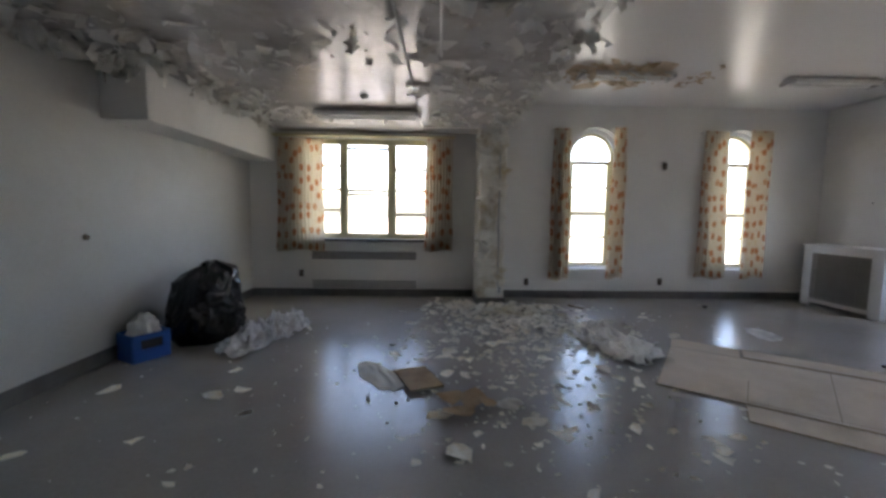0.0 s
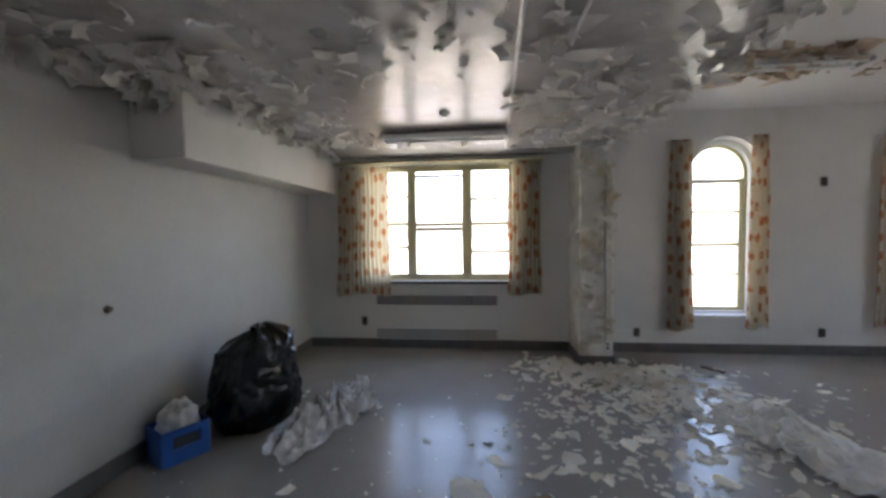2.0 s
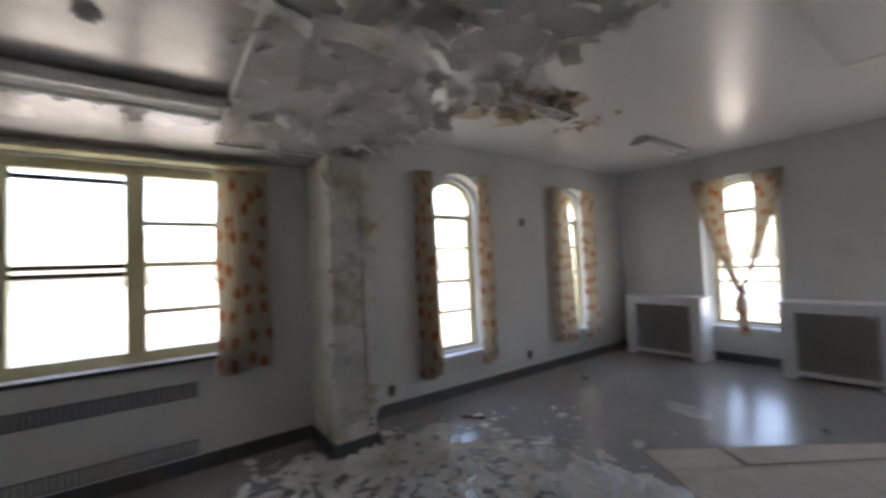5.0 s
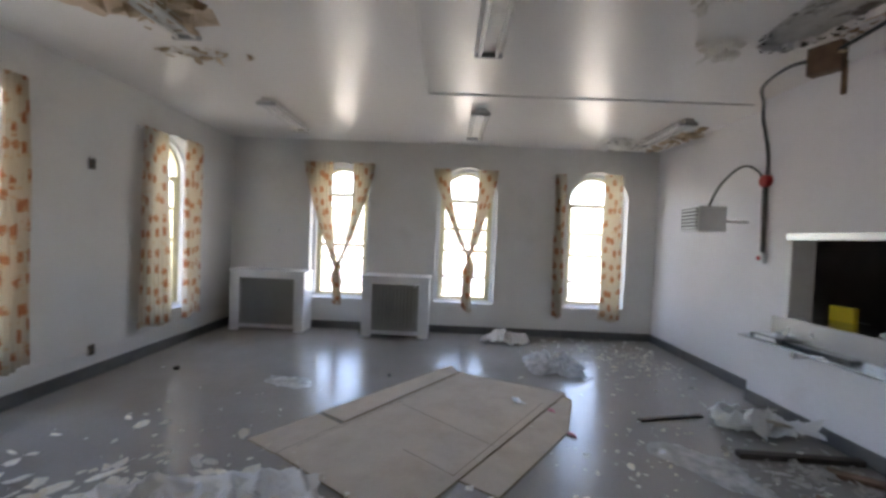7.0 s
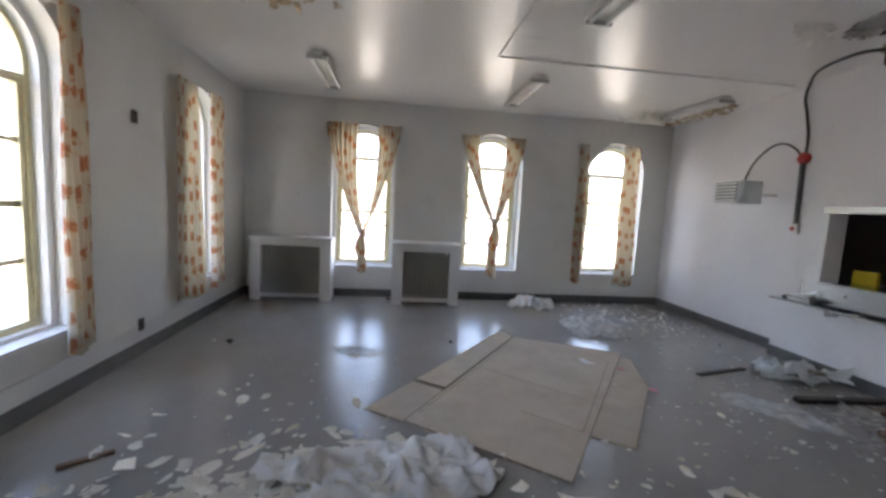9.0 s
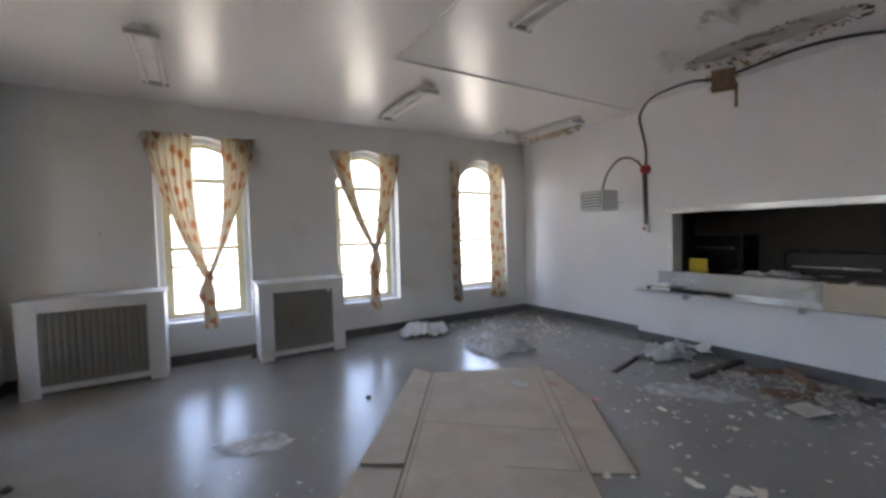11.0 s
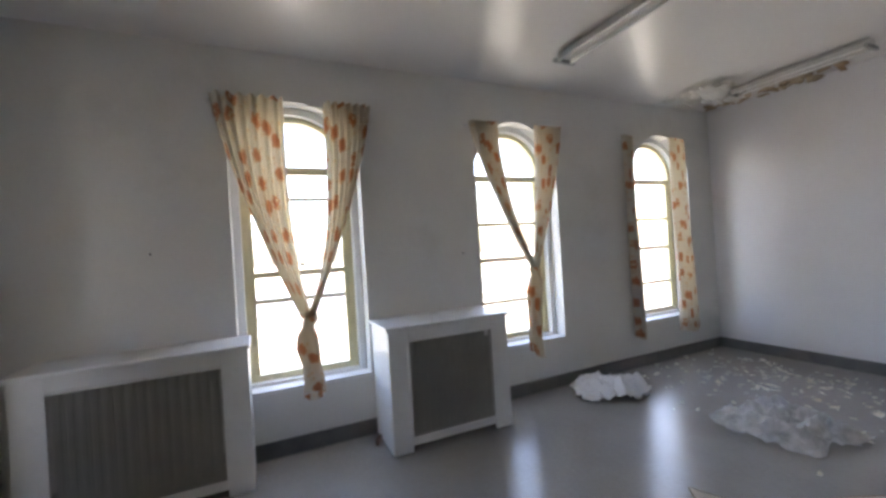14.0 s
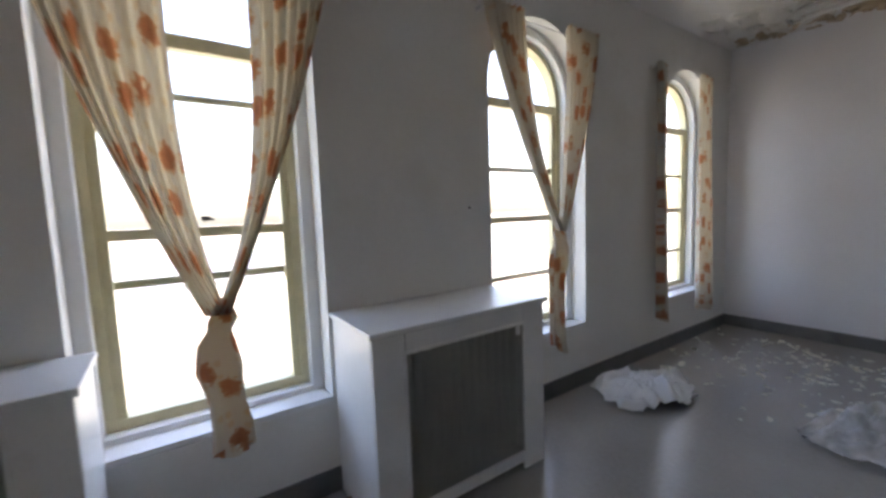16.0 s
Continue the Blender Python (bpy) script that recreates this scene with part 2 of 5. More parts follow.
def curtain_mat():
    """Cream cotton print with rows of rust-orange blossoms, half translucent."""
    m = bpy.data.materials.new("floral_curtain_cotton")
    m.use_nodes = True
    nt = m.node_tree
    link = nt.links.new
    b = nt.nodes["Principled BSDF"]
    uv = nt.nodes.new("ShaderNodeTexCoord")
    mp = nt.nodes.new("ShaderNodeMapping")
    mp.inputs["Scale"].default_value = (3.8, 4.3, 1)
    link(uv.outputs["UV"], mp.inputs["Vector"])
    vo = nt.nodes.new("ShaderNodeTexVoronoi")
    vo.voronoi_dimensions = "2D"
    vo.inputs["Scale"].default_value, vo.inputs["Randomness"].default_value = 1.0, 0.62
    nz = nt.nodes.new("ShaderNodeTexNoise")
    nz.inputs["Scale"].default_value, nz.inputs["Detail"].default_value = 9, 3
    link(mp.outputs[0], nz.inputs["Vector"])
    va = nt.nodes.new("ShaderNodeVectorMath")
    va.operation = "MULTIPLY_ADD"
    va.inputs[1].default_value = (0.42, 0.42, 0)
    link(nz.outputs["Color"], va.inputs[0])
    link(mp.outputs[0], va.inputs[2])
    link(va.outputs[0], vo.inputs["Vector"])
    r = nt.nodes.new("ShaderNodeValToRGB")
    e = r.color_ramp.elements
    e[0].position, e[0].color = 0.0, (0.42, 0.17, 0.10, 1)
    e[1].position, e[1].color = 0.30, (0.62, 0.605, 0.565, 1)
    mid = r.color_ramp.elements.new(0.22)
    mid.color = (0.47, 0.23, 0.14, 1)
    mid2 = r.color_ramp.elements.new(0.265)
    mid2.color = (0.57, 0.42, 0.30, 1)
    link(vo.outputs["Distance"], r.inputs[0])
    v2 = nt.nodes.new("ShaderNodeTexVoronoi")
    v2.voronoi_dimensions = "2D"
    v2.inputs["Scale"].default_value = 2.1
    link(mp.outputs[0], v2.inputs["Vector"])
    r2 = nt.nodes.new("ShaderNodeValToRGB")
    r2.color_ramp.elements[0].position, r2.color_ramp.elements[0].color = 0.12, (1, 1, 1, 1)
    r2.color_ramp.elements[1].position, r2.color_ramp.elements[1].color = 0.2, (0, 0, 0, 1)
    link(v2.outputs["Distance"], r2.inputs[0])
    mx = nt.nodes.new("ShaderNodeMix")
    mx.data_type = "RGBA"
    mx.inputs[7].default_value = (0.60, 0.51, 0.40, 1)
    link(r2.outputs["Color"], mx.inputs[0])
    link(r.outputs["Color"], mx.inputs[6])
    link(mx.outputs[2], b.inputs["Base Color"])
    b.inputs["Roughness"].default_value = 0.9
    b.inputs["Specular IOR Level"].default_value = 0.1
    tl = nt.nodes.new("ShaderNodeBsdfTranslucent")
    warm = nt.nodes.new("ShaderNodeMix")
    warm.data_type, warm.blend_type = "RGBA", "MULTIPLY"
    warm.inputs[0].default_value = 1.0
    warm.inputs[7].default_value = (1.0, 0.85, 0.60, 1)
    link(mx.outputs[2], warm.inputs[6])
    link(warm.outputs[2], tl.inputs["Color"])
    ms = nt.nodes.new("ShaderNodeMixShader")
    ms.inputs[0].default_value = 0.38
    link(b.outputs[0], ms.inputs[1])
    link(tl.outputs[0], ms.inputs[2])
    link(ms.outputs[0], nt.nodes["Material Output"].inputs["Surface"])
    return m


M_CURTAIN = curtain_mat()


def let_light_through(m, share):
    """Thin material: part of the light comes through from behind."""
    nt = m.node_tree
    b = nt.nodes["Principled BSDF"]
    tl = nt.nodes.new("ShaderNodeBsdfTranslucent")
    src = b.inputs["Base Color"]
    if src.is_linked:
        nt.links.new(src.links[0].from_socket, tl.inputs["Color"])
    else:
        tl.inputs["Color"].default_value = src.default_value
    ms = nt.nodes.new("ShaderNodeMixShader")
    ms.inputs[0].default_value = share
    nt.links.new(b.outputs[0], ms.inputs[1])
    nt.links.new(tl.outputs[0], ms.inputs[2])
    nt.links.new(ms.outputs[0], nt.nodes["Material Output"].inputs["Surface"])


let_light_through(M_FLAKE, 0.35)


def plastic_mat():
    m = bpy.data.materials.new("clear_polythene")
    m.use_nodes = True
    nt = m.node_tree
    b = nt.nodes["Principled BSDF"]
    b.inputs["Base Color"].default_value = (0.80, 0.80, 0.80, 1)
    b.inputs["Roughness"].default_value = 0.22
    tr = nt.nodes.new("ShaderNodeBsdfTransparent")
    nz = nt.nodes.new("ShaderNodeTexNoise")
    nz.inputs["Scale"].default_value, nz.inputs["Detail"].default_value = 9, 5
    tc = nt.nodes.new("ShaderNodeTexCoord")
    nt.links.new(tc.outputs["Object"], nz.inputs["Vector"])
    rp = nt.nodes.new("ShaderNodeMapRange")
    rp.inputs[1].default_value, rp.inputs[2].default_value = 0.3, 0.7
    rp.inputs[3].default_value, rp.inputs[4].default_value = 0.40, 0.88
    nt.links.new(nz.outputs["Fac"], rp.inputs[0])
    ms = nt.nodes.new("ShaderNodeMixShader")
    nt.links.new(rp.outputs[0], ms.inputs[0])
    nt.links.new(tr.outputs[0], ms.inputs[1])
    nt.links.new(b.outputs[0], ms.inputs[2])
    nt.links.new(ms.outputs[0], nt.nodes["Material Output"].inputs["Surface"])
    return m


M_PLASTIC = plastic_mat()


# ---- mesh helpers ----
def part(name, bm, material, parent=None, label="", smooth=False):
    me = bpy.data.meshes.new(name)
    bmesh.ops.recalc_face_normals(bm, faces=bm.faces[:])
    if smooth:
        for f in bm.faces:
            f.smooth = True
    bm.to_mesh(me)
    bm.free()
    for mt in (material if isinstance(material, (list, tuple)) else [material]):
        me.materials.append(mt)
    ob = new(name, me)
    if parent is not None:
        ob.parent = parent
    if label:
        ob["label"] = label
    return ob


def add_box(bm, x0, x1, y0, y1, z0, z1, bevel=0.0, m=None):
    got = bmesh.ops.create_cube(bm, size=1.0)
    vs = got["verts"]
    for v in vs:
        v.co = Vector(((x0 + x1) / 2 + v.co.x * (x1 - x0), (y0 + y1) / 2 + v.co.y * (y1 - y0), (z0 + z1) / 2 + v.co.z * (z1 - z0)))
    if bevel:
        es = list({e for v in vs for e in v.link_edges})
        out = bmesh.ops.bevel(bm, geom=es, offset=bevel, segments=2, affect="EDGES", profile=0.5)
        vs = list({v for f in out["faces"] for v in f.verts} | {v for v in vs if v.is_valid})
    if m is not None:
        for v in vs:
            v.co = m @ v.co
    return vs


def box(x0, x1, y0, y1, z0, z1, bevel=0.0):
    bm = bmesh.new()
    add_box(bm, x0, x1, y0, y1, z0, z1, bevel)
    return bm


def add_prism(bm, pts, to3d, d0, d1):
    """Extrudes the outline pts (u, z) from depth d0 to d1."""
    a = [bm.verts.new(to3d(u, z, d0)) for u, z in pts]
    b = [bm.verts.new(to3d(u, z, d1)) for u, z in pts]
    n = len(pts)
    bm.faces.new(a)
    bm.faces.new(b[::-1])
    for i in range(n):
        bm.faces.new((a[i], b[i], b[(i + 1) % n], a[(i + 1) % n]))


def add_cyl(bm, p0, p1, r0, r1=None, seg=12):
    p0, p1 = Vector(p0), Vector(p1)
    r1 = r0 if r1 is None else r1
    q = (p1 - p0).to_track_quat("Z", "Y").to_matrix()
    rings = []
    for p, r in ((p0, r0), (p1, r1)):
        rings.append([bm.verts.new(p + q @ Vector((r * math.cos(2 * math.pi * i / seg), r * math.sin(2 * math.pi * i / seg), 0))) for i in range(seg)])
    for i in range(seg):
        j = (i + 1) % seg
        bm.faces.new((rings[0][i], rings[0][j], rings[1][j], rings[1][i]))
    bm.faces.new(rings[0][::-1])
    bm.faces.new(rings[1])


def add_tube(bm, pts, r, seg=8):
    """A round tube along a smooth line through pts."""
    pts = [Vector(p) for p in pts]
    line = []
    for i in range(len(pts) - 1):
        a, b, c, d = pts[max(i - 1, 0)], pts[i], pts[i + 1], pts[min(i + 2, len(pts) - 1)]
        for k in range(6):
            t = k / 6
            line.append(0.5 * ((2 * b) + (c - a) * t + (2 * a - 5 * b + 4 * c - d) * t * t + (3 * b - a - 3 * c + d) * t ** 3))
    line.append(pts[-1])
    rings = []
    for i, p in enumerate(line):
        t = (line[min(i + 1, len(line) - 1)] - line[max(i - 1, 0)]).normalized()
        u = t.cross(Vector((0.13, 0.31, 0.94))).normalized()
        w = t.cross(u)
        rings.append([bm.verts.new(p + r * (math.cos(2 * math.pi * k / seg) * u + math.sin(2 * math.pi * k / seg) * w)) for k in range(seg)])
    for a, b in zip(rings, rings[1:]):
        for k in range(seg):
            bm.faces.new((a[k], a[(k + 1) % seg], b[(k + 1) % seg], b[k]))
    bm.faces.new(rings[0][::-1])
    bm.faces.new(rings[-1])


def thing(name, x, y, z, label, category, group="", rz=0.0, kind=""):
    ob = new(name)
    ob.empty_display_size = 0.1
    ob.matrix_world = pose(x, y, z, 0, 0, rz)
    return tagged(ob, label, category, group, kind)


def solo(name, bm, material, label, category, group="", kind="", smooth=False):
    return tagged(part(name, bm, material, None, "", smooth), label, category, group, kind)


# ---- plan of the place (metres) ----
NORTH, EAST, WEST = 6.98, 7.46, -2.72
SOUTH_HATCH, SOUTH_EAST, JOG = -0.47, -0.70, 4.80
CEIL, LOW, LOW_EDGE = 3.41, 2.88, 1.65
WALL_T = 0.34
N_HALF, E_HALF = 0.47, 0.54
N_SILL, N_SPRING, E_SILL, E_SPRING = 0.51, 2.56, 0.53, 2.47
HATCH = (1.3, 4.30, 1.04, 1.89)
ALC = (-1.86, 0.47, 1.03, 2.76)
N_WINDOWS, E_WINDOWS = (3.32, 5.93), (5.01, 2.71, 0.36)


def setting(name, bm, material, label, category, smooth=False):
    return tagged(part(name, bm, material, None, "", smooth), label, category, "", "structure")


def arched_wall(name, u_start, u_end, height, openings, to3d, thickness, material, label, sill, spring, half, rect=None):
    """A wall with arched window openings (centre, sill, spring, half width outside and inside splayed)."""
    bm = bmesh.new()
    spans = [(c - half, c + half, "arch", c) for c in openings]
    if rect:
        spans.append((rect[0], rect[1], "rect", rect))
    spans.sort()
    at = u_start
    for lo, hi, sort, info in spans:
        add_prism(bm, [(at, 0), (lo, 0), (lo, height), (at, height)], to3d, 0, thickness)
        if sort == "rect":
            add_prism(bm, [(lo, 0), (hi, 0), (hi, info[2]), (lo, info[2])], to3d, 0, thickness)
            add_prism(bm, [(lo, info[3]), (hi, info[3]), (hi, height), (lo, height)], to3d, 0, thickness)
        else:
            add_prism(bm, [(lo, 0), (hi, 0), (hi, sill), (lo, sill)], to3d, 0, thickness)
            arc = [(info + half * math.cos(a), spring + half * math.sin(a)) for a in [math.pi * k / 20 for k in range(21)]]
            mid = len(arc) // 2
            add_prism(bm, [(hi, height)] + [(info, height)] + arc[mid::-1], to3d, 0, thickness)
            add_prism(bm, [(info, height), (lo, height)] + arc[:mid - 1:-1], to3d, 0, thickness)
        at = hi
    add_prism(bm, [(at, 0), (u_end, 0), (u_end, height), (at, height)], to3d, 0, thickness)
    return setting(name, bm, material, label, "wall")


def north3d(u, z, d):
    return Vector((u, NORTH + d, z))


def east3d(u, z, d):
    return Vector((EAST + d, u, z))


# ---- structure ----
setting("floor", box(WEST - 0.3, EAST + 0.42, -3.6, NORTH + 0.42, -0.2, 0.0), M_FLOOR, "glossy scuffed grey floor strewn with fallen paint", "floor")
arched_wall("wall_north", WEST - 0.3, EAST + WALL_T, CEIL + 0.3, N_WINDOWS, north3d, WALL_T, M_WALL, "off-white painted wall with arched windows and a wide window", N_SILL, N_SPRING, N_HALF, ALC)
arched_wall("wall_east", SOUTH_EAST - 0.3, NORTH, CEIL + 0.3, E_WINDOWS, east3d, WALL_T, M_WALL, "off-white painted wall with three tall arched windows", E_SILL, E_SPRING, E_HALF)
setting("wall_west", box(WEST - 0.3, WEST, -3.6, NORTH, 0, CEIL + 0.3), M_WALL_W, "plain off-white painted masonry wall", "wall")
bm = bmesh.new()
add_box(bm, WEST, HATCH[0], SOUTH_HATCH - 0.22, SOUTH_HATCH, 0, CEIL + 0.3)
add_box(bm, HATCH[0], HATCH[1], SOUTH_HATCH - 0.22, SOUTH_HATCH, 0, HATCH[2])
add_box(bm, HATCH[0], HATCH[1], SOUTH_HATCH - 0.22, SOUTH_HATCH, HATCH[3], CEIL + 0.3)
add_box(bm, HATCH[1], JOG, SOUTH_HATCH - 0.22, SOUTH_HATCH, 0, CEIL + 0.3)
add_box(bm, JOG - 0.2, JOG, SOUTH_EAST - 0.22, SOUTH_HATCH - 0.22, 0, CEIL + 0.3)
add_box(bm, JOG, EAST, SOUTH_EAST - 0.22, SOUTH_EAST, 0, CEIL + 0.3)
setting("wall_south", bm, M_WALL_S, "white painted wall with a wide serving hatch", "wall")
bm = bmesh.new()
HOLE = (2.25, 3.66, 0.06, 0.64)
add_box(bm, LOW_EDGE, HOLE[0], -3.6, NORTH, CEIL, CEIL + 0.06)
add_box(bm, HOLE[1], EAST, -3.6, NORTH, CEIL, CEIL + 0.06)
HOLE_STRIPS = 28
for k in range(HOLE_STRIPS):
    x0, x1 = (HOLE[0] + (HOLE[1] - HOLE[0]) * (k + j) / HOLE_STRIPS for j in (0, 1))
    round_off = math.sqrt(max(0.02, 1 - abs((k + 0.5) / HOLE_STRIPS * 2 - 1) ** 2.6))
    mid, reach = (HOLE[2] + HOLE[3]) / 2, (HOLE[3] - HOLE[2]) / 2 * round_off
    add_box(bm, x0, x1, -3.6, mid - reach + 0.05 * noise.noise(Vector((k * 0.4, 1, 0))), CEIL, CEIL + 0.06)
    add_box(bm, x0, x1, mid + reach + 0.05 * noise.noise(Vector((k * 0.4, 9, 0))), NORTH, CEIL, CEIL + 0.06)
setting("ceiling", bm, M_CEIL, "high ceiling in cracked glossy grey-white paint", "ceiling")
setting("ceiling_void", box(WEST - 0.3, EAST + 0.42, -3.6, NORTH + 0.42, CEIL + 0.063, CEIL + 0.5), M_LATH, "grey scratch coat above the broken ceiling", "ceiling")
setting("ceiling_low", box(WEST, LOW_EDGE, SOUTH_HATCH, NORTH, LOW, CEIL + 0.06), M_CEIL_LOW, "lower ceiling with badly peeling grey paint", "ceiling")
setting("beam", box(WEST, -2.27, 3.85, NORTH, 2.35, LOW, 0.012), M_WALL, "boxed-in painted beam along the wall", "beam")
bm = bmesh.new()
add_box(bm, 1.20, 1.625, 6.31, NORTH, 0.13, LOW, 0.015)
setting("pilaster", bm, M_STAINED, "peeling painted pilaster with water stains", "pilaster")
bm = bmesh.new()
for x0, x1, y0, y1 in ((WEST, 1.18, NORTH - 0.018, NORTH), (1.18, 1.645, 6.29, 6.31), (1.18, 1.20, 6.31, NORTH - 0.018), (1.625, 1.645, 6.31, NORTH - 0.018),
                       (1.645, EAST, NORTH - 0.018, NORTH), (WEST, WEST + 0.018, SOUTH_HATCH, NORTH - 0.018),
                       (EAST - 0.018, EAST, SOUTH_EAST, NORTH - 0.018), (JOG, EAST - 0.018, SOUTH_EAST, SOUTH_EAST + 0.03),
                       (WEST + 0.018, JOG, SOUTH_HATCH, SOUTH_HATCH + 0.018)):
    add_box(bm, x0, x1, y0, y1, 0, 0.135)
setting("baseboard", bm, M_BASE, "dark grey vinyl skirting along the walls", "skirting")
# the kitchen behind the hatch, its gloom put into the dark wall colour
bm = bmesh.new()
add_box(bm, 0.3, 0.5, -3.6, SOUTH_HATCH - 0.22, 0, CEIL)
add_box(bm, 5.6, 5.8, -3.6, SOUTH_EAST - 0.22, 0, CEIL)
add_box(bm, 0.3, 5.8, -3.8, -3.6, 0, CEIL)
setting("kitchen_wall", bm, M_KITCHEN_GLOOM, "bare kitchen walls behind the hatch, gloom put into their dark colour", "wall")
# outdoors
setting("ground", box(-400, 400, -400, 400, -4.4, -4.2), M_GROUND, "pale ground outside the windows", "ground")


# ---- windows ----
def ring_outline(c, half, sill, spring, n=20):
    return [(c - half, sill), (c + half, sill)] + [(c + half * math.cos(math.pi * k / n), spring + half * math.sin(math.pi * k / n)) for k in range(n + 1)]


def add_ring(bm, outer, inner, to3d, d0, d1):
    n = len(outer)
    rows = [[bm.verts.new(to3d(u, z, d)) for u, z in line] for line, d in ((outer, d0), (inner, d0), (inner, d1), (outer, d1))]
    for i in range(n):
        j = (i + 1) % n
        for k in range(4):
            a, b = rows[k], rows[(k + 1) % 4]
            bm.faces.new((a[i], a[j], b[j], b[i]))


def arched_window(name, c, to3d, bars, rail, sill, spring, half, sash):
    win = tagged(new(name), "tall arched sash window in cream-yellow frame, glaring daylight", "window", "", "structure")
    g = 0.25
    bm = bmesh.new()
    add_ring(bm, ring_outline(c, half - 0.001, sill + 0.001, spring), ring_outline(c, half - 0.065, sill + 0.06, spring), to3d, 0.15, g + 0.07)
    part("splayed_reveal", bm, M_WHITE, win)
    bm = bmesh.new()
    add_ring(bm, ring_outline(c, half - 0.066, sill + 0.061, spring), ring_outline(c, half - 0.11, sill + 0.115, spring), to3d, g - 0.03, g + 0.06)
    part("frame", bm, M_CREAM, win)
    bm = bmesh.new()
    add_prism(bm, [(c - half + 0.108, rail), (c + half - 0.108, rail), (c + half - 0.108, rail + 0.07), (c - half + 0.108, rail + 0.07)], to3d, g - 0.025, g + 0.05)
    part("transom", bm, M_CREAM, win)
    for k in (-1, 1):
        a, b = sorted((c + k * (half - 0.108), c + k * sash))
        bm = bmesh.new()
        add_prism(bm, [(a, sill + 0.116), (b, sill + 0.116), (b, rail - 0.001), (a, rail - 0.001)], to3d, g - 0.015, g + 0.04)
        part("sash_stile", bm, M_CREAM, win)
    for z, h, d in bars:
        bm = bmesh.new()
        add_prism(bm, [(c - half + 0.109, z - h), (c + half - 0.109, z - h), (c + half - 0.109, z + h), (c - half + 0.109, z + h)], to3d, g + d, g + d + 0.02)
        part("glazing_bar", bm, M_CREAM, win)
    bm = bmesh.new()
    add_prism(bm, ring_outline(c, half - 0.107, sill + 0.11, spring), to3d, g + 0.024, g + 0.027)
    pane = part("pane", bm, M_GLASS, win)
    pane.visible_shadow = False
    bm = bmesh.new()
    add_prism(bm, [(c - half, sill + 0.002), (c + half, sill + 0.002), (c + half, sill + 0.03), (c - half, sill + 0.03)], to3d, 0.0, 0.15)
    part("window_sill", bm, M_WHITE, win)
    return win


N_BARS = ((2.0, 0.02, 0.0), (1.527, 0.026, 0.0), (1.095, 0.02, 0.0))
E_BARS = ((1.90, 0.02, 0.0), (1.495, 0.026, 0.0), (1.01, 0.02, 0.0))
LOW_SASH = ((2.20, 0.018, 0.03), (1.52, 0.026, -0.005), (1.28, 0.02, 0.03))
for i, c in enumerate(N_WINDOWS):
    arched_window("window_%d" % (i + 1), c, north3d, N_BARS, 2.41, N_SILL, N_SPRING, N_HALF, 0.315)
for i, c in enumerate(E_WINDOWS):
    arched_window("window_%d" % (i + 3), c, east3d, LOW_SASH if i == 0 else E_BARS, 2.42 if i == 0 else 2.385, E_SILL, E_SPRING, E_HALF, 0.39)

wide = tagged(new("window_6"), "wide three-part steel window in cream-yellow frame", "window", "", "structure")
bm = bmesh.new()
yy = (NORTH + 0.07, NORTH + 0.17)
for x0, x1, z0, z1 in ((-1.86, 0.47, 2.67, 2.76), (-1.86, 0.47, 1.03, 1.125), (-1.86, -1.77, 1.125, 2.67), (0.37, 0.47, 1.125, 2.67), (-1.19, -1.05, 1.125, 2.67), (-0.35, -0.20, 1.125, 2.67)):
    add_box(bm, x0, x1, yy[0], yy[1], z0, z1, 0.006)
part("window_frame", bm, M_CREAM, wide)
for x0, x1, zs in ((-1.77, -1.19, (2.30, 1.89, 1.53)), (-1.05, -0.35, (2.605, 1.875, 1.805)), (-0.20, 0.37, (2.25, 1.88, 1.46))):
    for z in zs:
        part("glazing_bar", box(x0, x1, yy[0] + 0.02, yy[0] + 0.05, z - 0.022, z + 0.022), M_DARKMETAL if x0 == -1.05 else M_CREAM, wide)
    pane = part("pane", box(x0 - 0.005, x1 + 0.005, yy[0] + 0.055, yy[0] + 0.06, 1.12, 2.675), M_GLASS, wide)
    pane.visible_shadow = False
part("window_sill", box(-1.88, 0.50, NORTH - 0.05, NORTH + 0.16, 0.985, 1.028, 0.008), M_WHITE, wide)
part("sill_nosing", box(-1.88, 0.50, NORTH - 0.056, NORTH - 0.051, 0.985, 1.02), M_DARKMETAL, wide, "dark metal strip")
part("curtain_box", box(-2.30, 0.82, NORTH - 0.16, NORTH, 2.775, 2.80, 0.006), M_CREAM, wide, "cream-yellow shelf board above the window")


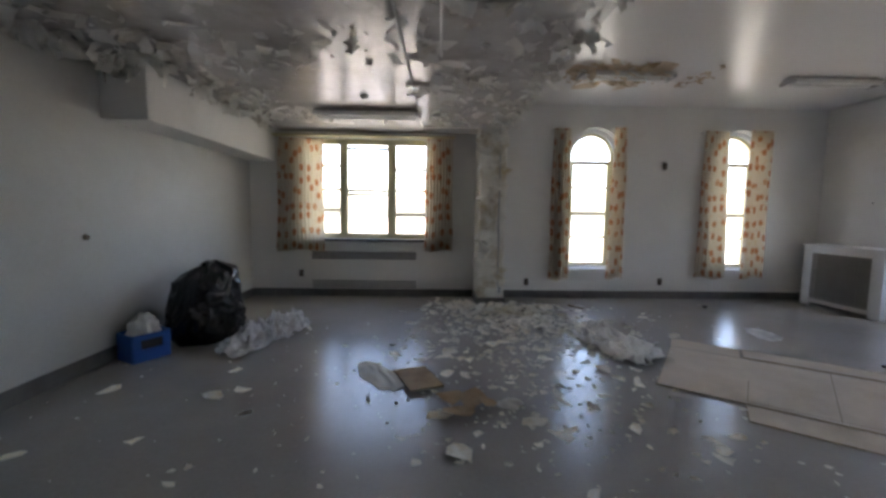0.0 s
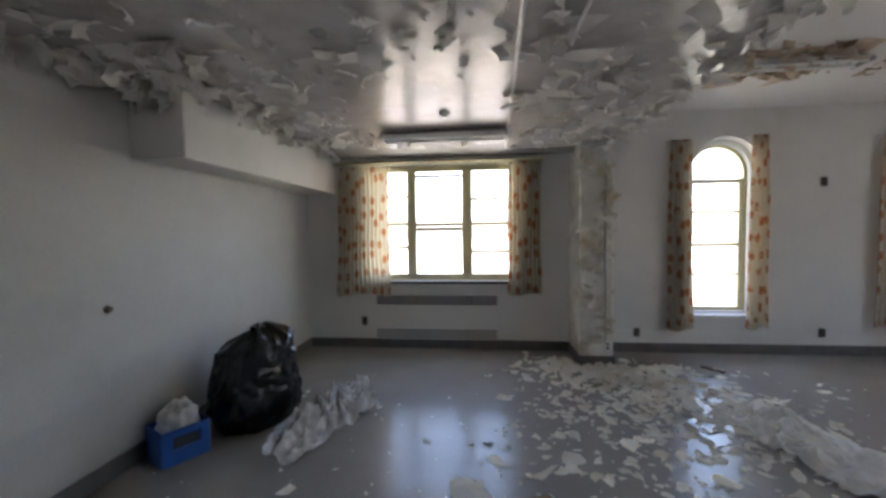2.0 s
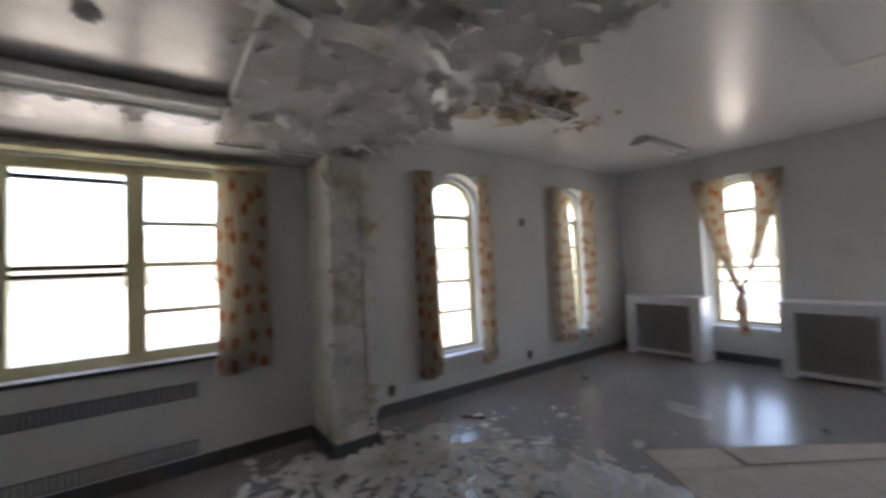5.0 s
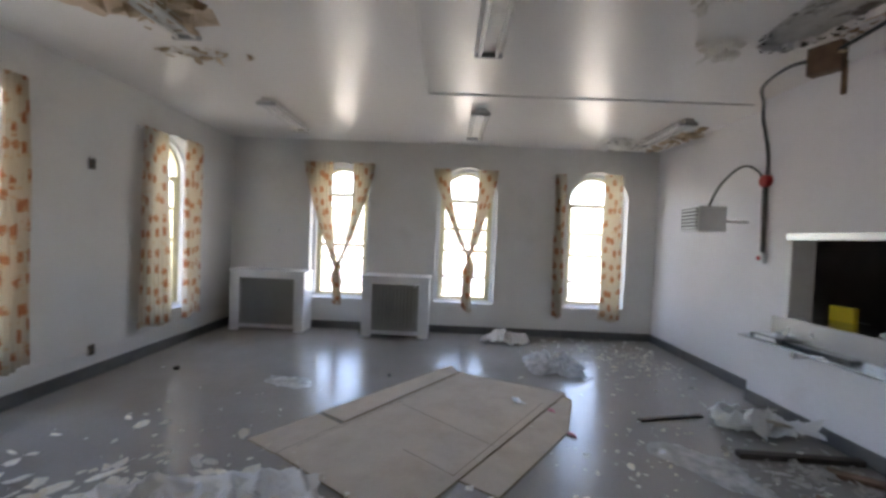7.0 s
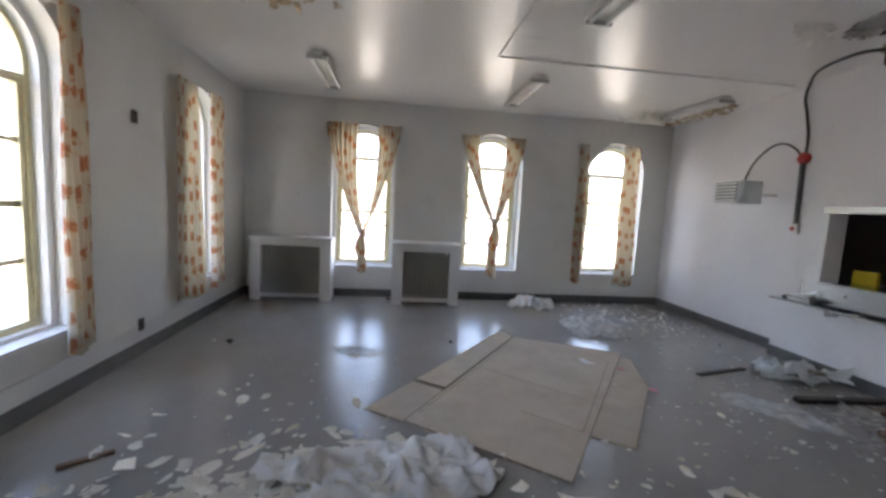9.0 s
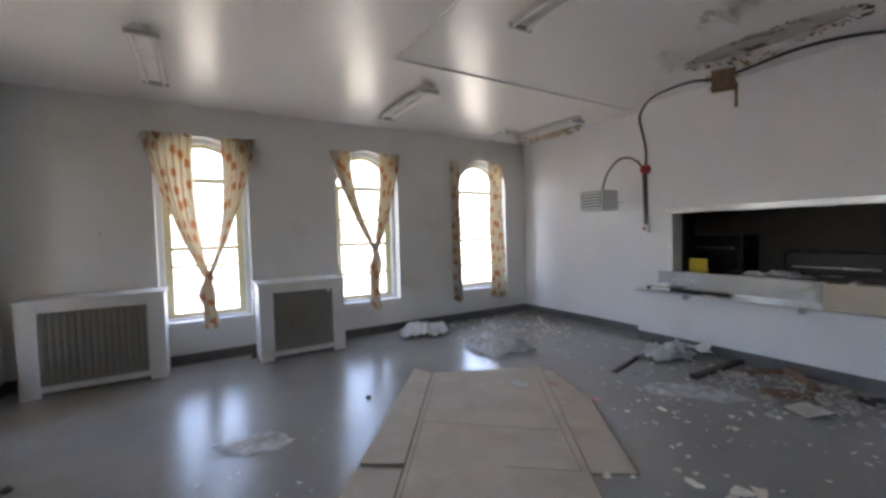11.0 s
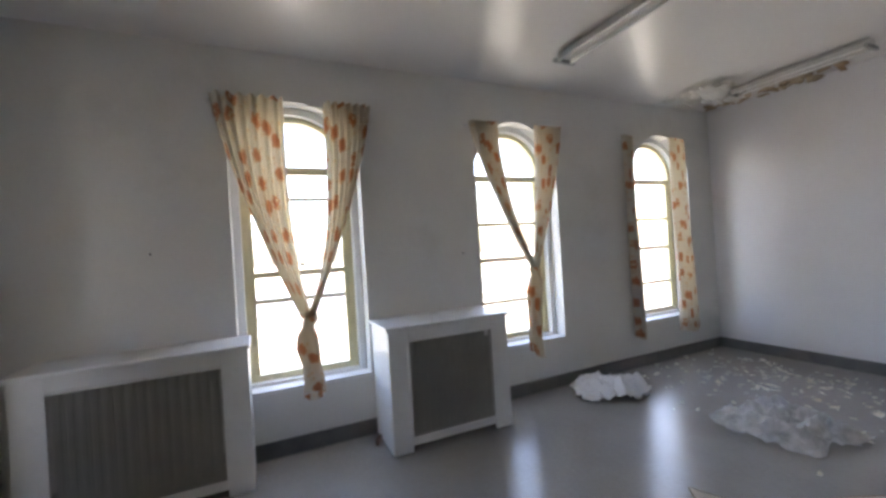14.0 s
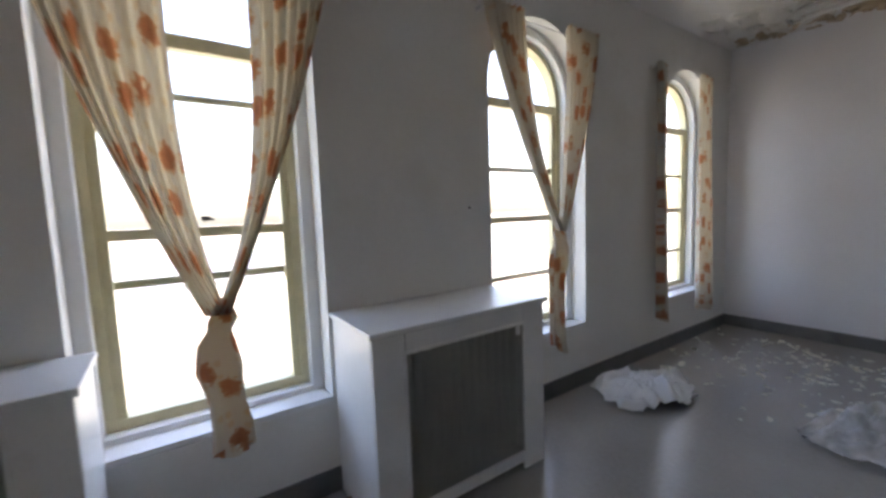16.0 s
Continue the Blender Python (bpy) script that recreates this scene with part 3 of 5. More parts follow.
# ---- curtains ----
def curtain(width_top, width_bot, height, folds, to3d, u_top, u_bot, z_top, depth=0.085, label="", seed=0, off=0.07):
    """A gathered curtain between two lines; u_top and u_bot are the left ends of its head and hem."""
    rnd = random.Random(seed)
    nu, nz = 84, 26
    bm = bmesh.new()
    uvl = bm.loops.layers.uv.new("UVMap")
    ph = [rnd.uniform(0, 6.28) for _ in range(4)]
    grid = []
    for j in range(nz + 1):
        t = j / nz
        row = []
        for i in range(nu + 1):
            s = i / nu
            w = width_top + (width_bot - width_top) * t
            u0 = u_top + (u_bot - u_top) * t
            u = u0 + w * s + 0.008 * math.sin(9 * t + ph[0] + 5 * s)
            amp = depth * (0.45 + 0.55 * t) * (0.7 + 0.5 * math.sin(3.1 * s + ph[1] + 1.2 * t))
            d = -off - amp * (0.5 + 0.5 * math.sin(2 * math.pi * folds * s + ph[2] + 0.8 * math.sin(3 * t + ph[3])))
            z = z_top - height * t - (0.02 * math.sin(7 * s + ph[1]) * t)
            row.append((bm.verts.new(to3d(u, z, d)), (s * max(width_top, width_bot) * 1.9, -t * height)))
        grid.append(row)
    for j in range(nz):
        for i in range(nu):
            q = (grid[j][i], grid[j][i + 1], grid[j + 1][i + 1], grid[j + 1][i])
            f = bm.faces.new([v for v, _ in q])
            f.smooth = True
            for lp, (_, uvc) in zip(f.loops, q):
                lp[uvl].uv = uvc
    top = tagged(new("curtain"), label, "curtain", "floral curtains")
    part("fabric", bm, M_CURTAIN, top)
    bm = bmesh.new()
    add_cyl(bm, to3d(u_top - 0.02, z_top - 0.03, -off + 0.012), to3d(u_top + width_top + 0.02, z_top - 0.03, -off + 0.012), 0.006, seg=8)
    part("curtain_rod", bm, M_WHITE, top, "thin white rod")
    for u in (u_top - 0.012, u_top + width_top + 0.012):
        bm = bmesh.new()
        add_prism(bm, [(u - 0.006, z_top - 0.042), (u + 0.006, z_top - 0.042), (u + 0.006, z_top - 0.018), (u - 0.006, z_top - 0.018)], to3d, -off + 0.01, 0.0)
        part("bracket", bm, M_WHITE, top)
    return top


def tied_curtains(c, to3d, z_top, z_knot, z_end, u_knot, spread_l, spread_r, gap_l, gap_r, seed, lag):
    """A pair of curtains gathered to one knot in the middle; one thing with two drops, knot and tail."""
    top = tagged(new("tied_curtain_pair"), "cream curtains with orange blossoms knotted together in the middle", "curtain", "floral curtains")
    for side, (ua, ub) in enumerate(((c - spread_l, c - gap_l), (c + gap_r, c + spread_r))):
        rnd = random.Random(seed + side)
        bm = bmesh.new()
        uvl = bm.loops.layers.uv.new("UVMap")
        nu, nz = 60, 36
        ph = [rnd.uniform(0, 6.28) for _ in range(3)]
        grid = []
        for j in range(nz + 1):
            t = j / nz
            row = []
            for i in range(nu + 1):
                s = i / nu
                u = ua + (ub - ua) * s
                outer = (1 - s) if side == 0 else s
                sag = t ** (1.3 + lag * (1 - outer) ** 1.3)
                un = u_knot + (u - (ua + ub) / 2) * 0.17 + (-0.012 if side == 0 else 0.012)
                uu = u + (un - u) * sag
                amp = 0.085 * (1 - 0.45 * t)
                d = -0.06 - amp * (0.5 + 0.5 * math.sin(2 * math.pi * 6.5 * s + ph[0] + 0.7 * math.sin(2.5 * t + ph[1]))) - 0.05 * t
                row.append((bm.verts.new(to3d(uu, z_top - (z_top - z_knot) * t, d)), (s * (ub - ua) * 1.9 + side * 0.37, -t * (z_top - z_knot))))
            grid.append(row)
        for j in range(nz):
            for i in range(nu):
                q = (grid[j][i], grid[j][i + 1], grid[j + 1][i + 1], grid[j + 1][i])
                f = bm.faces.new([v for v, _ in q])
                f.smooth = True
                for lp, (_, uvc) in zip(f.loops, q):
                    lp[uvl].uv = uvc
        part("curtain_drop", bm, M_CURTAIN, top)
    rnd = random.Random(seed + 9)
    bm = bmesh.new()
    uvl = bm.loops.layers.uv.new("UVMap")
    n, levels = 28, [(0.05, 0.03), (-0.03, 0.06), (-0.08, 0.05), (-0.14, 0.07), (-0.26, 0.085), (-0.40, 0.065), (z_end - z_knot + 0.12, 0.07), (z_end - z_knot, 0.075)]
    rings = []
    for k, (dz, r) in enumerate(levels):
        ring = []
        for i in range(n):
            a = 2 * math.pi * i / n
            rr = r * (1 + (0.28 if k > 2 else 0.16) * math.sin(5 * a + k * 0.6 + seed) + 0.1 * math.sin(9 * a + k))
            ring.append((bm.verts.new(to3d(u_knot + rr * math.cos(a) + 0.02 * math.sin(k + seed), z_knot + dz - (0.05 * math.cos(a + seed) if k > 4 else 0), -0.11 + 0.55 * rr * math.sin(a))), (i / n * 0.7, dz)))
        rings.append(ring)
    for a, b in zip(rings, rings[1:]):
        for i in range(n):
            q = (a[i], a[(i + 1) % n], b[(i + 1) % n], b[i])
            f = bm.faces.new([v for v, _ in q])
            f.smooth = True
            for lp, (_, uvc) in zip(f.loops, q):
                lp[uvl].uv = uvc
    part("knot_and_tail", bm, M_CURTAIN, top)
    bm = bmesh.new()
    ax = [to3d(c - spread_l - 0.02, z_top - 0.035, -0.05), to3d(c + spread_r + 0.02, z_top - 0.035, -0.05)]
    add_cyl(bm, ax[0], ax[1], 0.006, seg=8)
    part("curtain_rod", bm, M_WHITE, top, "thin white rod")
    for u in (c - spread_l - 0.012, c + spread_r + 0.012):
        bm = bmesh.new()
        add_prism(bm, [(u - 0.006, z_top - 0.047), (u + 0.006, z_top - 0.047), (u + 0.006, z_top - 0.023), (u - 0.006, z_top - 0.023)], to3d, -0.055, 0.0)
        part("bracket", bm, M_WHITE, top)
    return top


L_FLORAL = "cream cotton curtain with rust-orange blossoms, hanging straight"
curtain(0.30, 0.35, 2.64, 6, north3d, 2.54, 2.525, 2.99, label=L_FLORAL, seed=1)
curtain(0.21, 0.32, 2.64, 5, north3d, 3.60, 3.53, 3.02, label=L_FLORAL, seed=2)
curtain(0.42, 0.50, 2.59, 8, north3d, 5.20, 5.17, 2.99, label=L_FLORAL, seed=3)
curtain(0.41, 0.42, 2.60, 8, north3d, 6.02, 6.00, 3.01, label=L_FLORAL, seed=4)
curtain(0.19, 0.18, 2.55, 5, east3d, 0.96, 0.95, 2.945, label=L_FLORAL, seed=5)
curtain(0.33, 0.38, 2.60, 6, east3d, -0.04, -0.07, 2.96, label=L_FLORAL, seed=6)
L_SHORT = "short cream curtain with orange blossoms beside the wide window"
curtain(0.76, 0.82, 1.92, 13, north3d, -2.20, -2.25, 2.74, label=L_SHORT, seed=7)
curtain(0.46, 0.49, 1.92, 9, north3d, 0.32, 0.31, 2.76, label=L_SHORT, seed=8)
tied_curtains(4.98, east3d, 3.00, 1.15, 0.485, 5.005, 0.61, 0.67, 0.20, 0.13, 11, 2.6)
tied_curtains(2.68, east3d, 2.955, 1.40, 0.46, 2.652, 0.51, 0.65, 0.145, 0.34, 15, 0.7)


# ---- radiator covers ----
def radiator_cover(x, y0, y1, h, label):
    t = thing("radiator_cover", x, (y0 + y1) / 2, 0, label, "radiator cover", "radiator covers")
    w, d = (y1 - y0) / 2, EAST - x
    part("top", box(-0.025, d - 0.002, -w - 0.02, w + 0.02, h - 0.03, h, 0.006), M_WHITE, t)
    for s in (-1, 1):
        part("side_panel", box(0.022, d - 0.002, min(s * w, s * (w - 0.02)), max(s * w, s * (w - 0.02)), 0, h - 0.031, 0.002), M_WHITE, t)
    st = 0.17
    for s in (-1, 1):
        part("stile", box(0, 0.021, min(s * w, s * (w - st)), max(s * w, s * (w - st)), 0, h - 0.031, 0.004), M_WHITE, t)
    part("top_rail", box(0, 0.021, -w + st + 0.001, w - st - 0.001, h - 0.13, h - 0.031, 0.003), M_WHITE, t)
    part("bottom_rail", box(0, 0.021, -w + st + 0.001, w - st - 0.001, 0.05, 0.115, 0.003), M_WHITE, t)
    for z in (h - 0.135, 0.11):
        part("moulding", box(-0.008, 0.0, -w + st - 0.012, w - st + 0.012, z - 0.006, z + 0.012, 0.003), M_WHITE, t)
    for s in (-1, 1):
        part("moulding", box(-0.008, 0.0, min(s * (w - st + 0.012), s * (w - st - 0.006)), max(s * (w - st + 0.012), s * (w - st - 0.006)), 0.117, h - 0.142, 0.003), M_WHITE, t)
    bm = bmesh.new()
    step, r = 0.011, 0.0019
    z0, z1, a, b = 0.108, h - 0.125, -w + st - 0.01, w - st + 0.01
    k = a
    while k < b:
        add_box(bm, 0.012, 0.0145, k - r, k + r, z0, z1)
        k += step
    k = z0
    while k < z1:
        add_box(bm, 0.0146, 0.017, a, b, k - r, k + r)
        k += step
    part("wire_mesh", bm, M_MESH, t, "fine grey wire mesh")
    rad = part("radiator", box(0.12, 0.30, -w + st - 0.05, w - st + 0.05, 0.08, 0.12), M_RADIATOR, t, "cast-iron column radiator")
    k = -w + st
    while k < w - st + 0.02:
        bm = bmesh.new()
        for dx in (0.10, 0.17, 0.24):
            add_cyl(bm, (dx, k, 0.12), (dx, k, h - 0.2), 0.022, seg=8)
        add_box(bm, 0.075, 0.265, k - 0.024, k + 0.024, h - 0.24, h - 0.16, 0.015)
        part("column", bm, M_RADIATOR, rad)
        k += 0.062
    return t


radiator_cover(7.03, 5.47, 6.76, 1.05, "white-painted wooden radiator cover with grey mesh front, by the corner")
radiator_cover(6.93, 3.315, 4.45, 1.045, "white-painted wooden radiator cover with grey mesh front, between windows")


# ---- ceiling lights ----
def tube_light(x, y, z, length, label, wide=1.0):
    t = thing("ceiling_light", x, y, z, label, "ceiling light", "fluorescent lights")
    L = length / 2
    bm = bmesh.new()
    add_box(bm, -L, L, -0.055 * wide, 0.055 * wide, -0.055, 0.0, 0.006)
    part("housing", bm, M_FIXTURE, t)
    bm = bmesh.new()
    for s in (-1, 1):
        add_prism(bm, [(s * 0.055 * wide, -0.004), (s * 0.125 * wide, -0.052), (s * 0.125 * wide, -0.058), (s * 0.055 * wide, -0.012)], lambda u, zz, d: Vector((d, u, zz)), -L + 0.012, L - 0.012)
    part("reflector", bm, M_FIXTURE, t)
    for s in (-1, 1):
        bm = bmesh.new()
        add_cyl(bm, (-L + 0.03, s * 0.075 * wide, -0.078), (L - 0.03, s * 0.075 * wide, -0.078), 0.017, seg=10)
        part("tube", bm, M_TUBE, t)
    for s in (-1, 1):
        part("end_cap", box(min(s * L, s * (L - 0.03)), max(s * L, s * (L - 0.03)), -0.12 * wide, 0.12 * wide, -0.095, -0.058, 0.004), M_GREYBOX, t)
    return t


L_TUBE = "twin-tube fluorescent batten, unlit, on the glossy ceiling"
tube_light(5.92, 5.41, CEIL, 1.28, L_TUBE)
tube_light(6.04, 2.67, CEIL, 1.30, L_TUBE)
tube_light(3.13, 2.74, CEIL, 1.28, L_TUBE)
tube_light(6.12, -0.05, CEIL, 1.25, L_TUBE)
tube_light(3.0, 5.32, CEIL, 1.25, "twin-tube fluorescent batten among rust-stained plaster")
tube_light(-0.46, 5.52, LOW, 1.40, "wide fluorescent batten on the peeling low ceiling", 1.45)

sd = thing("smoke_detector", -0.38, 4.80, LOW, "small round white ceiling smoke detector", "smoke detector")
bm = bmesh.new()
add_cyl(bm, (0, 0, -0.03), (0, 0, 0), 0.045, 0.055, 20)
part("body", bm, M_FIXTURE, sd)
bm = bmesh.new()
add_cyl(bm, (0, 0, -0.045), (0, 0, -0.0305), 0.022, 0.03, 16)
part("cap", bm, M_FIXTURE, sd)

# ---- hatch, counter, heater, cables ----
cnt = thing("serving_counter", 2.86, SOUTH_HATCH, 0, "stainless steel serving shelf below the hatch", "counter")
part("shelf", box(-1.6, 1.86, 0.004, 0.19, 0.765, 0.79, 0.005), M_STEEL, cnt)
part("upstand", box(-1.6, 1.62, 0.003, 0.02, 0.791, 1.04, 0.003), M_STEEL, cnt)
part("sill_plate", box(-1.5, 1.44, -0.62, 0.02, 1.041, 1.052, 0.002), M_STEEL, cnt)
for x in (-1.2, 0.0, 1.2):
    part("bracket", box(x - 0.02, x + 0.02, 0.004, 0.15, 0.70, 0.764, 0.003), M_STEEL, cnt)
hf = thing("hatch_frame", 0, SOUTH_HATCH, 0, "stainless steel frame round the serving hatch", "hatch frame")
part("head", box(HATCH[0], HATCH[1] + 0.06, -0.23, 0.014, HATCH[3] - 0.05, HATCH[3] + 0.02, 0.003), M_STEEL, hf)
part("jamb", box(HATCH[1] - 0.015, HATCH[1] + 0.06, -0.23, 0.014, 1.053, HATCH[3] - 0.051, 0.003), M_WHITE, hf, "white-painted jamb")

uh = thing("unit_heater", 5.45, 0.02, 1.93, "white unit heater with dark louvres, hung off the wall", "heater", rz=-186)
part("casing", box(0.0, 0.44, 0.012, 0.33, 0, 0.30, 0.01), M_WHITE, uh)
# flat black panel paints the shade between the louvres; casing stays solid
part("louvre_shade_panel", box(0.02, 0.42, 0.004, 0.011, 0.02, 0.28), M_CONDUIT, uh)
for k in range(6):
    bm = bmesh.new()
    add_box(bm, 0.022, 0.418, -0.012, 0.003, 0.030 + k * 0.043, 0.048 + k * 0.043, 0.002)
    part("louvre", bm, M_WHITE, uh)
part("bracket", box(0.18, 0.26, 0.331, 0.68, 0.12, 0.15, 0.004), M_WHITE, uh)

bm = bmesh.new()
yw = SOUTH_HATCH + 0.02
add_tube(bm, [(4.66, yw, 2.49), (4.66, yw, 2.75), (4.70, yw + 0.01, 3.0), (4.74, yw + 0.02, 3.2), (4.66, yw + 0.08, 3.33), (4.3, -0.08, 3.37), (3.8, 0.08, 3.35), (3.4, 0.10, 3.28), (2.8, 0.02, 3.36), (2.35, -0.25, 3.38), (1.95, -0.38, 3.25), (1.8, -0.43, 2.95)], 0.016)
solo("power_cable", bm, M_CONDUIT, "thick black cable looping from red box to ceiling hole", "cable")
bm = bmesh.new()
add_tube(bm, [(4.67, yw, 2.43), (4.77, yw, 2.60), (4.93, yw + 0.02, 2.70), (5.08, yw + 0.06, 2.67), (5.17, yw + 0.18, 2.48), (5.17, -0.16, 2.24)], 0.013)
solo("heater_cable", bm, M_CONDUIT, "grey-black flexible conduit arching to the heater", "cable")
bm = bmesh.new()
add_cyl(bm, (4.65, yw, 1.69), (4.665, yw, 2.44), 0.02, seg=10)
add_cyl(bm, (4.675, yw, 1.69), (4.70, yw, 2.44), 0.012, seg=8)
solo("switch_conduit", bm, M_DARKMETAL, "pair of dark vertical conduits on the wall", "conduit")
jb = thing("junction_box", 4.66, SOUTH_HATCH, 2.49, "red octagonal electrical box on the wall", "junction box")
bm = bmesh.new()
add_cyl(bm, (0, 0.002, 0), (0, 0.055, 0), 0.07, seg=8)
part("body", bm, M_RED, jb)
bm = bmesh.new()
add_cyl(bm, (0, 0.056, 0), (0, 0.066, 0), 0.055, seg=8)
part("cover", bm, M_RED, jb)
sw = thing("heater_switch", 4.66, SOUTH_HATCH, 1.58, "small grey-white switch box with red button", "switch")
part("body", box(-0.05, 0.05, 0.002, 0.05, 0, 0.12, 0.005), M_WHITE, sw)
bm = bmesh.new()
add_cyl(bm, (0.0, 0.051, 0.06), (0.0, 0.07, 0.06), 0.024, seg=12)
part("button", bm, M_RED, sw)

# surface raceways
bm = bmesh.new()
add_box(bm, LOW_EDGE + 0.01, 4.93, 3.32, 3.345, CEIL - 0.016, CEIL - 0.001, 0.003)
add_box(bm, 4.91, 4.93, SOUTH_HATCH + 0.01, 3.32, CEIL - 0.016, CEIL - 0.001, 0.003)
solo("ceiling_raceway", bm, M_FIXTURE, "thin surface cable raceway across the ceiling", "cable raceway")
bm = bmesh.new()
add_cyl(bm, (0.12, 0.6, LOW - 0.016), (0.27, 6.42, LOW - 0.016), 0.013, seg=8)
add_cyl(bm, (0.46, 0.6, LOW - 0.014), (0.51, 3.5, LOW - 0.014), 0.011, seg=8)
add_box(bm, 0.27, 1.20, 6.42, 6.44, LOW - 0.02, LOW - 0.001)
solo("low_ceiling_raceway", bm, M_FIXTURE, "cream surface conduit along the peeling low ceiling", "cable raceway")
bm = bmesh.new()
add_box(bm, 1.66, EAST - 0.02, NORTH - 0.012, NORTH - 0.001, 0.285, 0.30)
solo("wall_raceway", bm, M_WALL, "thin painted raceway along the wall above the skirting", "cable raceway")
bm = bmesh.new()
add_tube(bm, [(1.52, 6.297, 0.30), (1.52, 6.297, 1.2), (1.51, 6.295, 1.25), (1.515, 6.297, 2.0), (1.51, 6.297, 2.85)], 0.011)
solo("pilaster_conduit", bm, M_GREYBOX, "grey conduit running up the pilaster", "conduit")


def socket(x, y, z, facing, label, material):
    t = thing("wall_socket", x, y, z, label, "socket", rz=facing)
    part("plate", box(-0.038, 0.038, -0.02, -0.001, -0.06, 0.06, 0.005), material, t)
    for s in (-1, 1):
        part("outlet", box(-0.017, 0.017, -0.025, -0.0205, s * 0.026 - 0.015, s * 0.026 + 0.015, 0.003), M_DARKMETAL, t)


socket(2.15, NORTH, 0.285, 0, "brown wall socket above the skirting", M_BROWNPLATE)
socket(4.59, NORTH, 0.31, 0, "brown wall socket above the skirting", M_BROWNPLATE)
socket(4.56, NORTH, 2.38, 0, "small brown blanking plate high on the wall", M_BROWNPLATE)
socket(-1.86, NORTH, 0.41, 0, "brown wall socket beside the convector grille", M_BROWNPLATE)
socket(1.55, 6.31, 0.27, 0, "white outlet box on the pilaster", M_WHITE)
wp = thing("wall_stud", WEST, 3.60, 1.235, "small brown stud on the plain wall", "wall fitting")
bm = bmesh.new()
add_cyl(bm, (0.0, 0, 0), (0.03, 0, 0), 0.028, 0.02, 12)
part("stud", bm, M_BROWNPLATE, wp)

cv = thing("convector_panel", -0.75, NORTH, 0, "flush painted convector panel with two slotted grilles below the window", "radiator")
part("panel", box(-0.98, 0.95, -0.012, -0.001, 0.137, 0.96, 0.003), M_WALL, cv)
for z0, z1 in ((0.665, 0.80), (0.158, 0.285)):
    g = part("grille", box(-0.915, 0.915, -0.016, -0.0125, z0, z1), M_DARKMETAL, cv, "slotted grille")
    for k in range(44):
        x = -0.905 + k * 0.0416
        part("slat", box(x, x + 0.022, -0.02, -0.0165, z0 + 0.008, z1 - 0.008), M_WALL if z0 < 0.4 else M_GREYBOX, g)


# ---- loose things ----
def flake_bm(bm, m, rnd, size, curl, hang=False):
    """One torn, curled flake of paint: an irregular sheet bent along one axis."""
    n = 7
    ang = rnd.uniform(0, 6.28)
    asp = rnd.uniform(0.4, 0.95)
    out = []
    for i in range(n):
        a = 2 * math.pi * i / n
        r = size * rnd.uniform(0.45, 1.2)
        out.append((r * math.cos(a), r * asp * math.sin(a)))
    def lift(x, y):
        w = x * math.cos(ang) + y * math.sin(ang)
        return curl * (w / size) ** 2 * size + 0.15 * curl * size * math.sin(7 * y / size)
    c = bm.verts.new(m @ Vector((0, 0, lift(0, 0))))
    mid = [bm.verts.new(m @ Vector((x * 0.55, y * 0.55, lift(x * 0.55, y * 0.55)))) for x, y in out]
    rim = [bm.verts.new(m @ Vector((x, y, lift(x, y)))) for x, y in out]
    for i in range(n):
        j = (i + 1) % n
        bm.faces.new((c, mid[i], mid[j]))
        bm.faces.new((mid[i], rim[i], rim[j], mid[j]))


rnd = random.Random(5)

# flakes hanging from the low ceiling
bm = bmesh.new()


def hang_flake(x, y, z, size, rnd, drop):
    """A strip of paint still stuck at one edge, its free end curling down."""
    yaw = rnd.uniform(0, 2 * math.pi)
    n, mcols = 6, 4
    L, W = size * rnd.uniform(0.8, 1.5), size * rnd.uniform(0.6, 1.3)
    bend = drop * rnd.uniform(0.6, 1.25)
    ca, sa = math.cos(yaw), math.sin(yaw)
    px, pz, th = 0.0, -0.004, 0.06
    rows = []
    jag = [rnd.uniform(0.65, 1.2) for _ in range(mcols + 1)]
    skew = rnd.uniform(-0.5, 0.5)
    for k in range(n + 1):
        row = []
        for c in range(mcols + 1):
            s = (c / mcols - 0.5) * W * (1 - 0.35 * (k / n) * rnd.uniform(0.3, 1.4))
            ext = px * (jag[c] if k == n else 1) + skew * s * (k / n)
            zz = pz - (0.02 * size * rnd.uniform(-1, 1)) - 0.25 * abs(s) * (k / n) * rnd.uniform(0, 1)
            row.append(bm.verts.new((x + ca * ext - sa * s, y + sa * ext + ca * s, min(z - 0.002, z + zz))))
        rows.append(row)
        px += L / n * math.cos(th)
        pz -= L / n * math.sin(th)
        th += bend / n
    for a, b in zip(rows, rows[1:]):
        for c in range(mcols):
            f = bm.faces.new((a[c], a[c + 1], b[c + 1], b[c]))
            f.smooth = True


def clean_patch(x, y):
    return (-1.25 < x < 0.22 and 4.0 < y < 6.9) or (y > 5.5 and x < 0.25) or (-1.5 < x < 0.1 and 1.9 < y < 2.9)


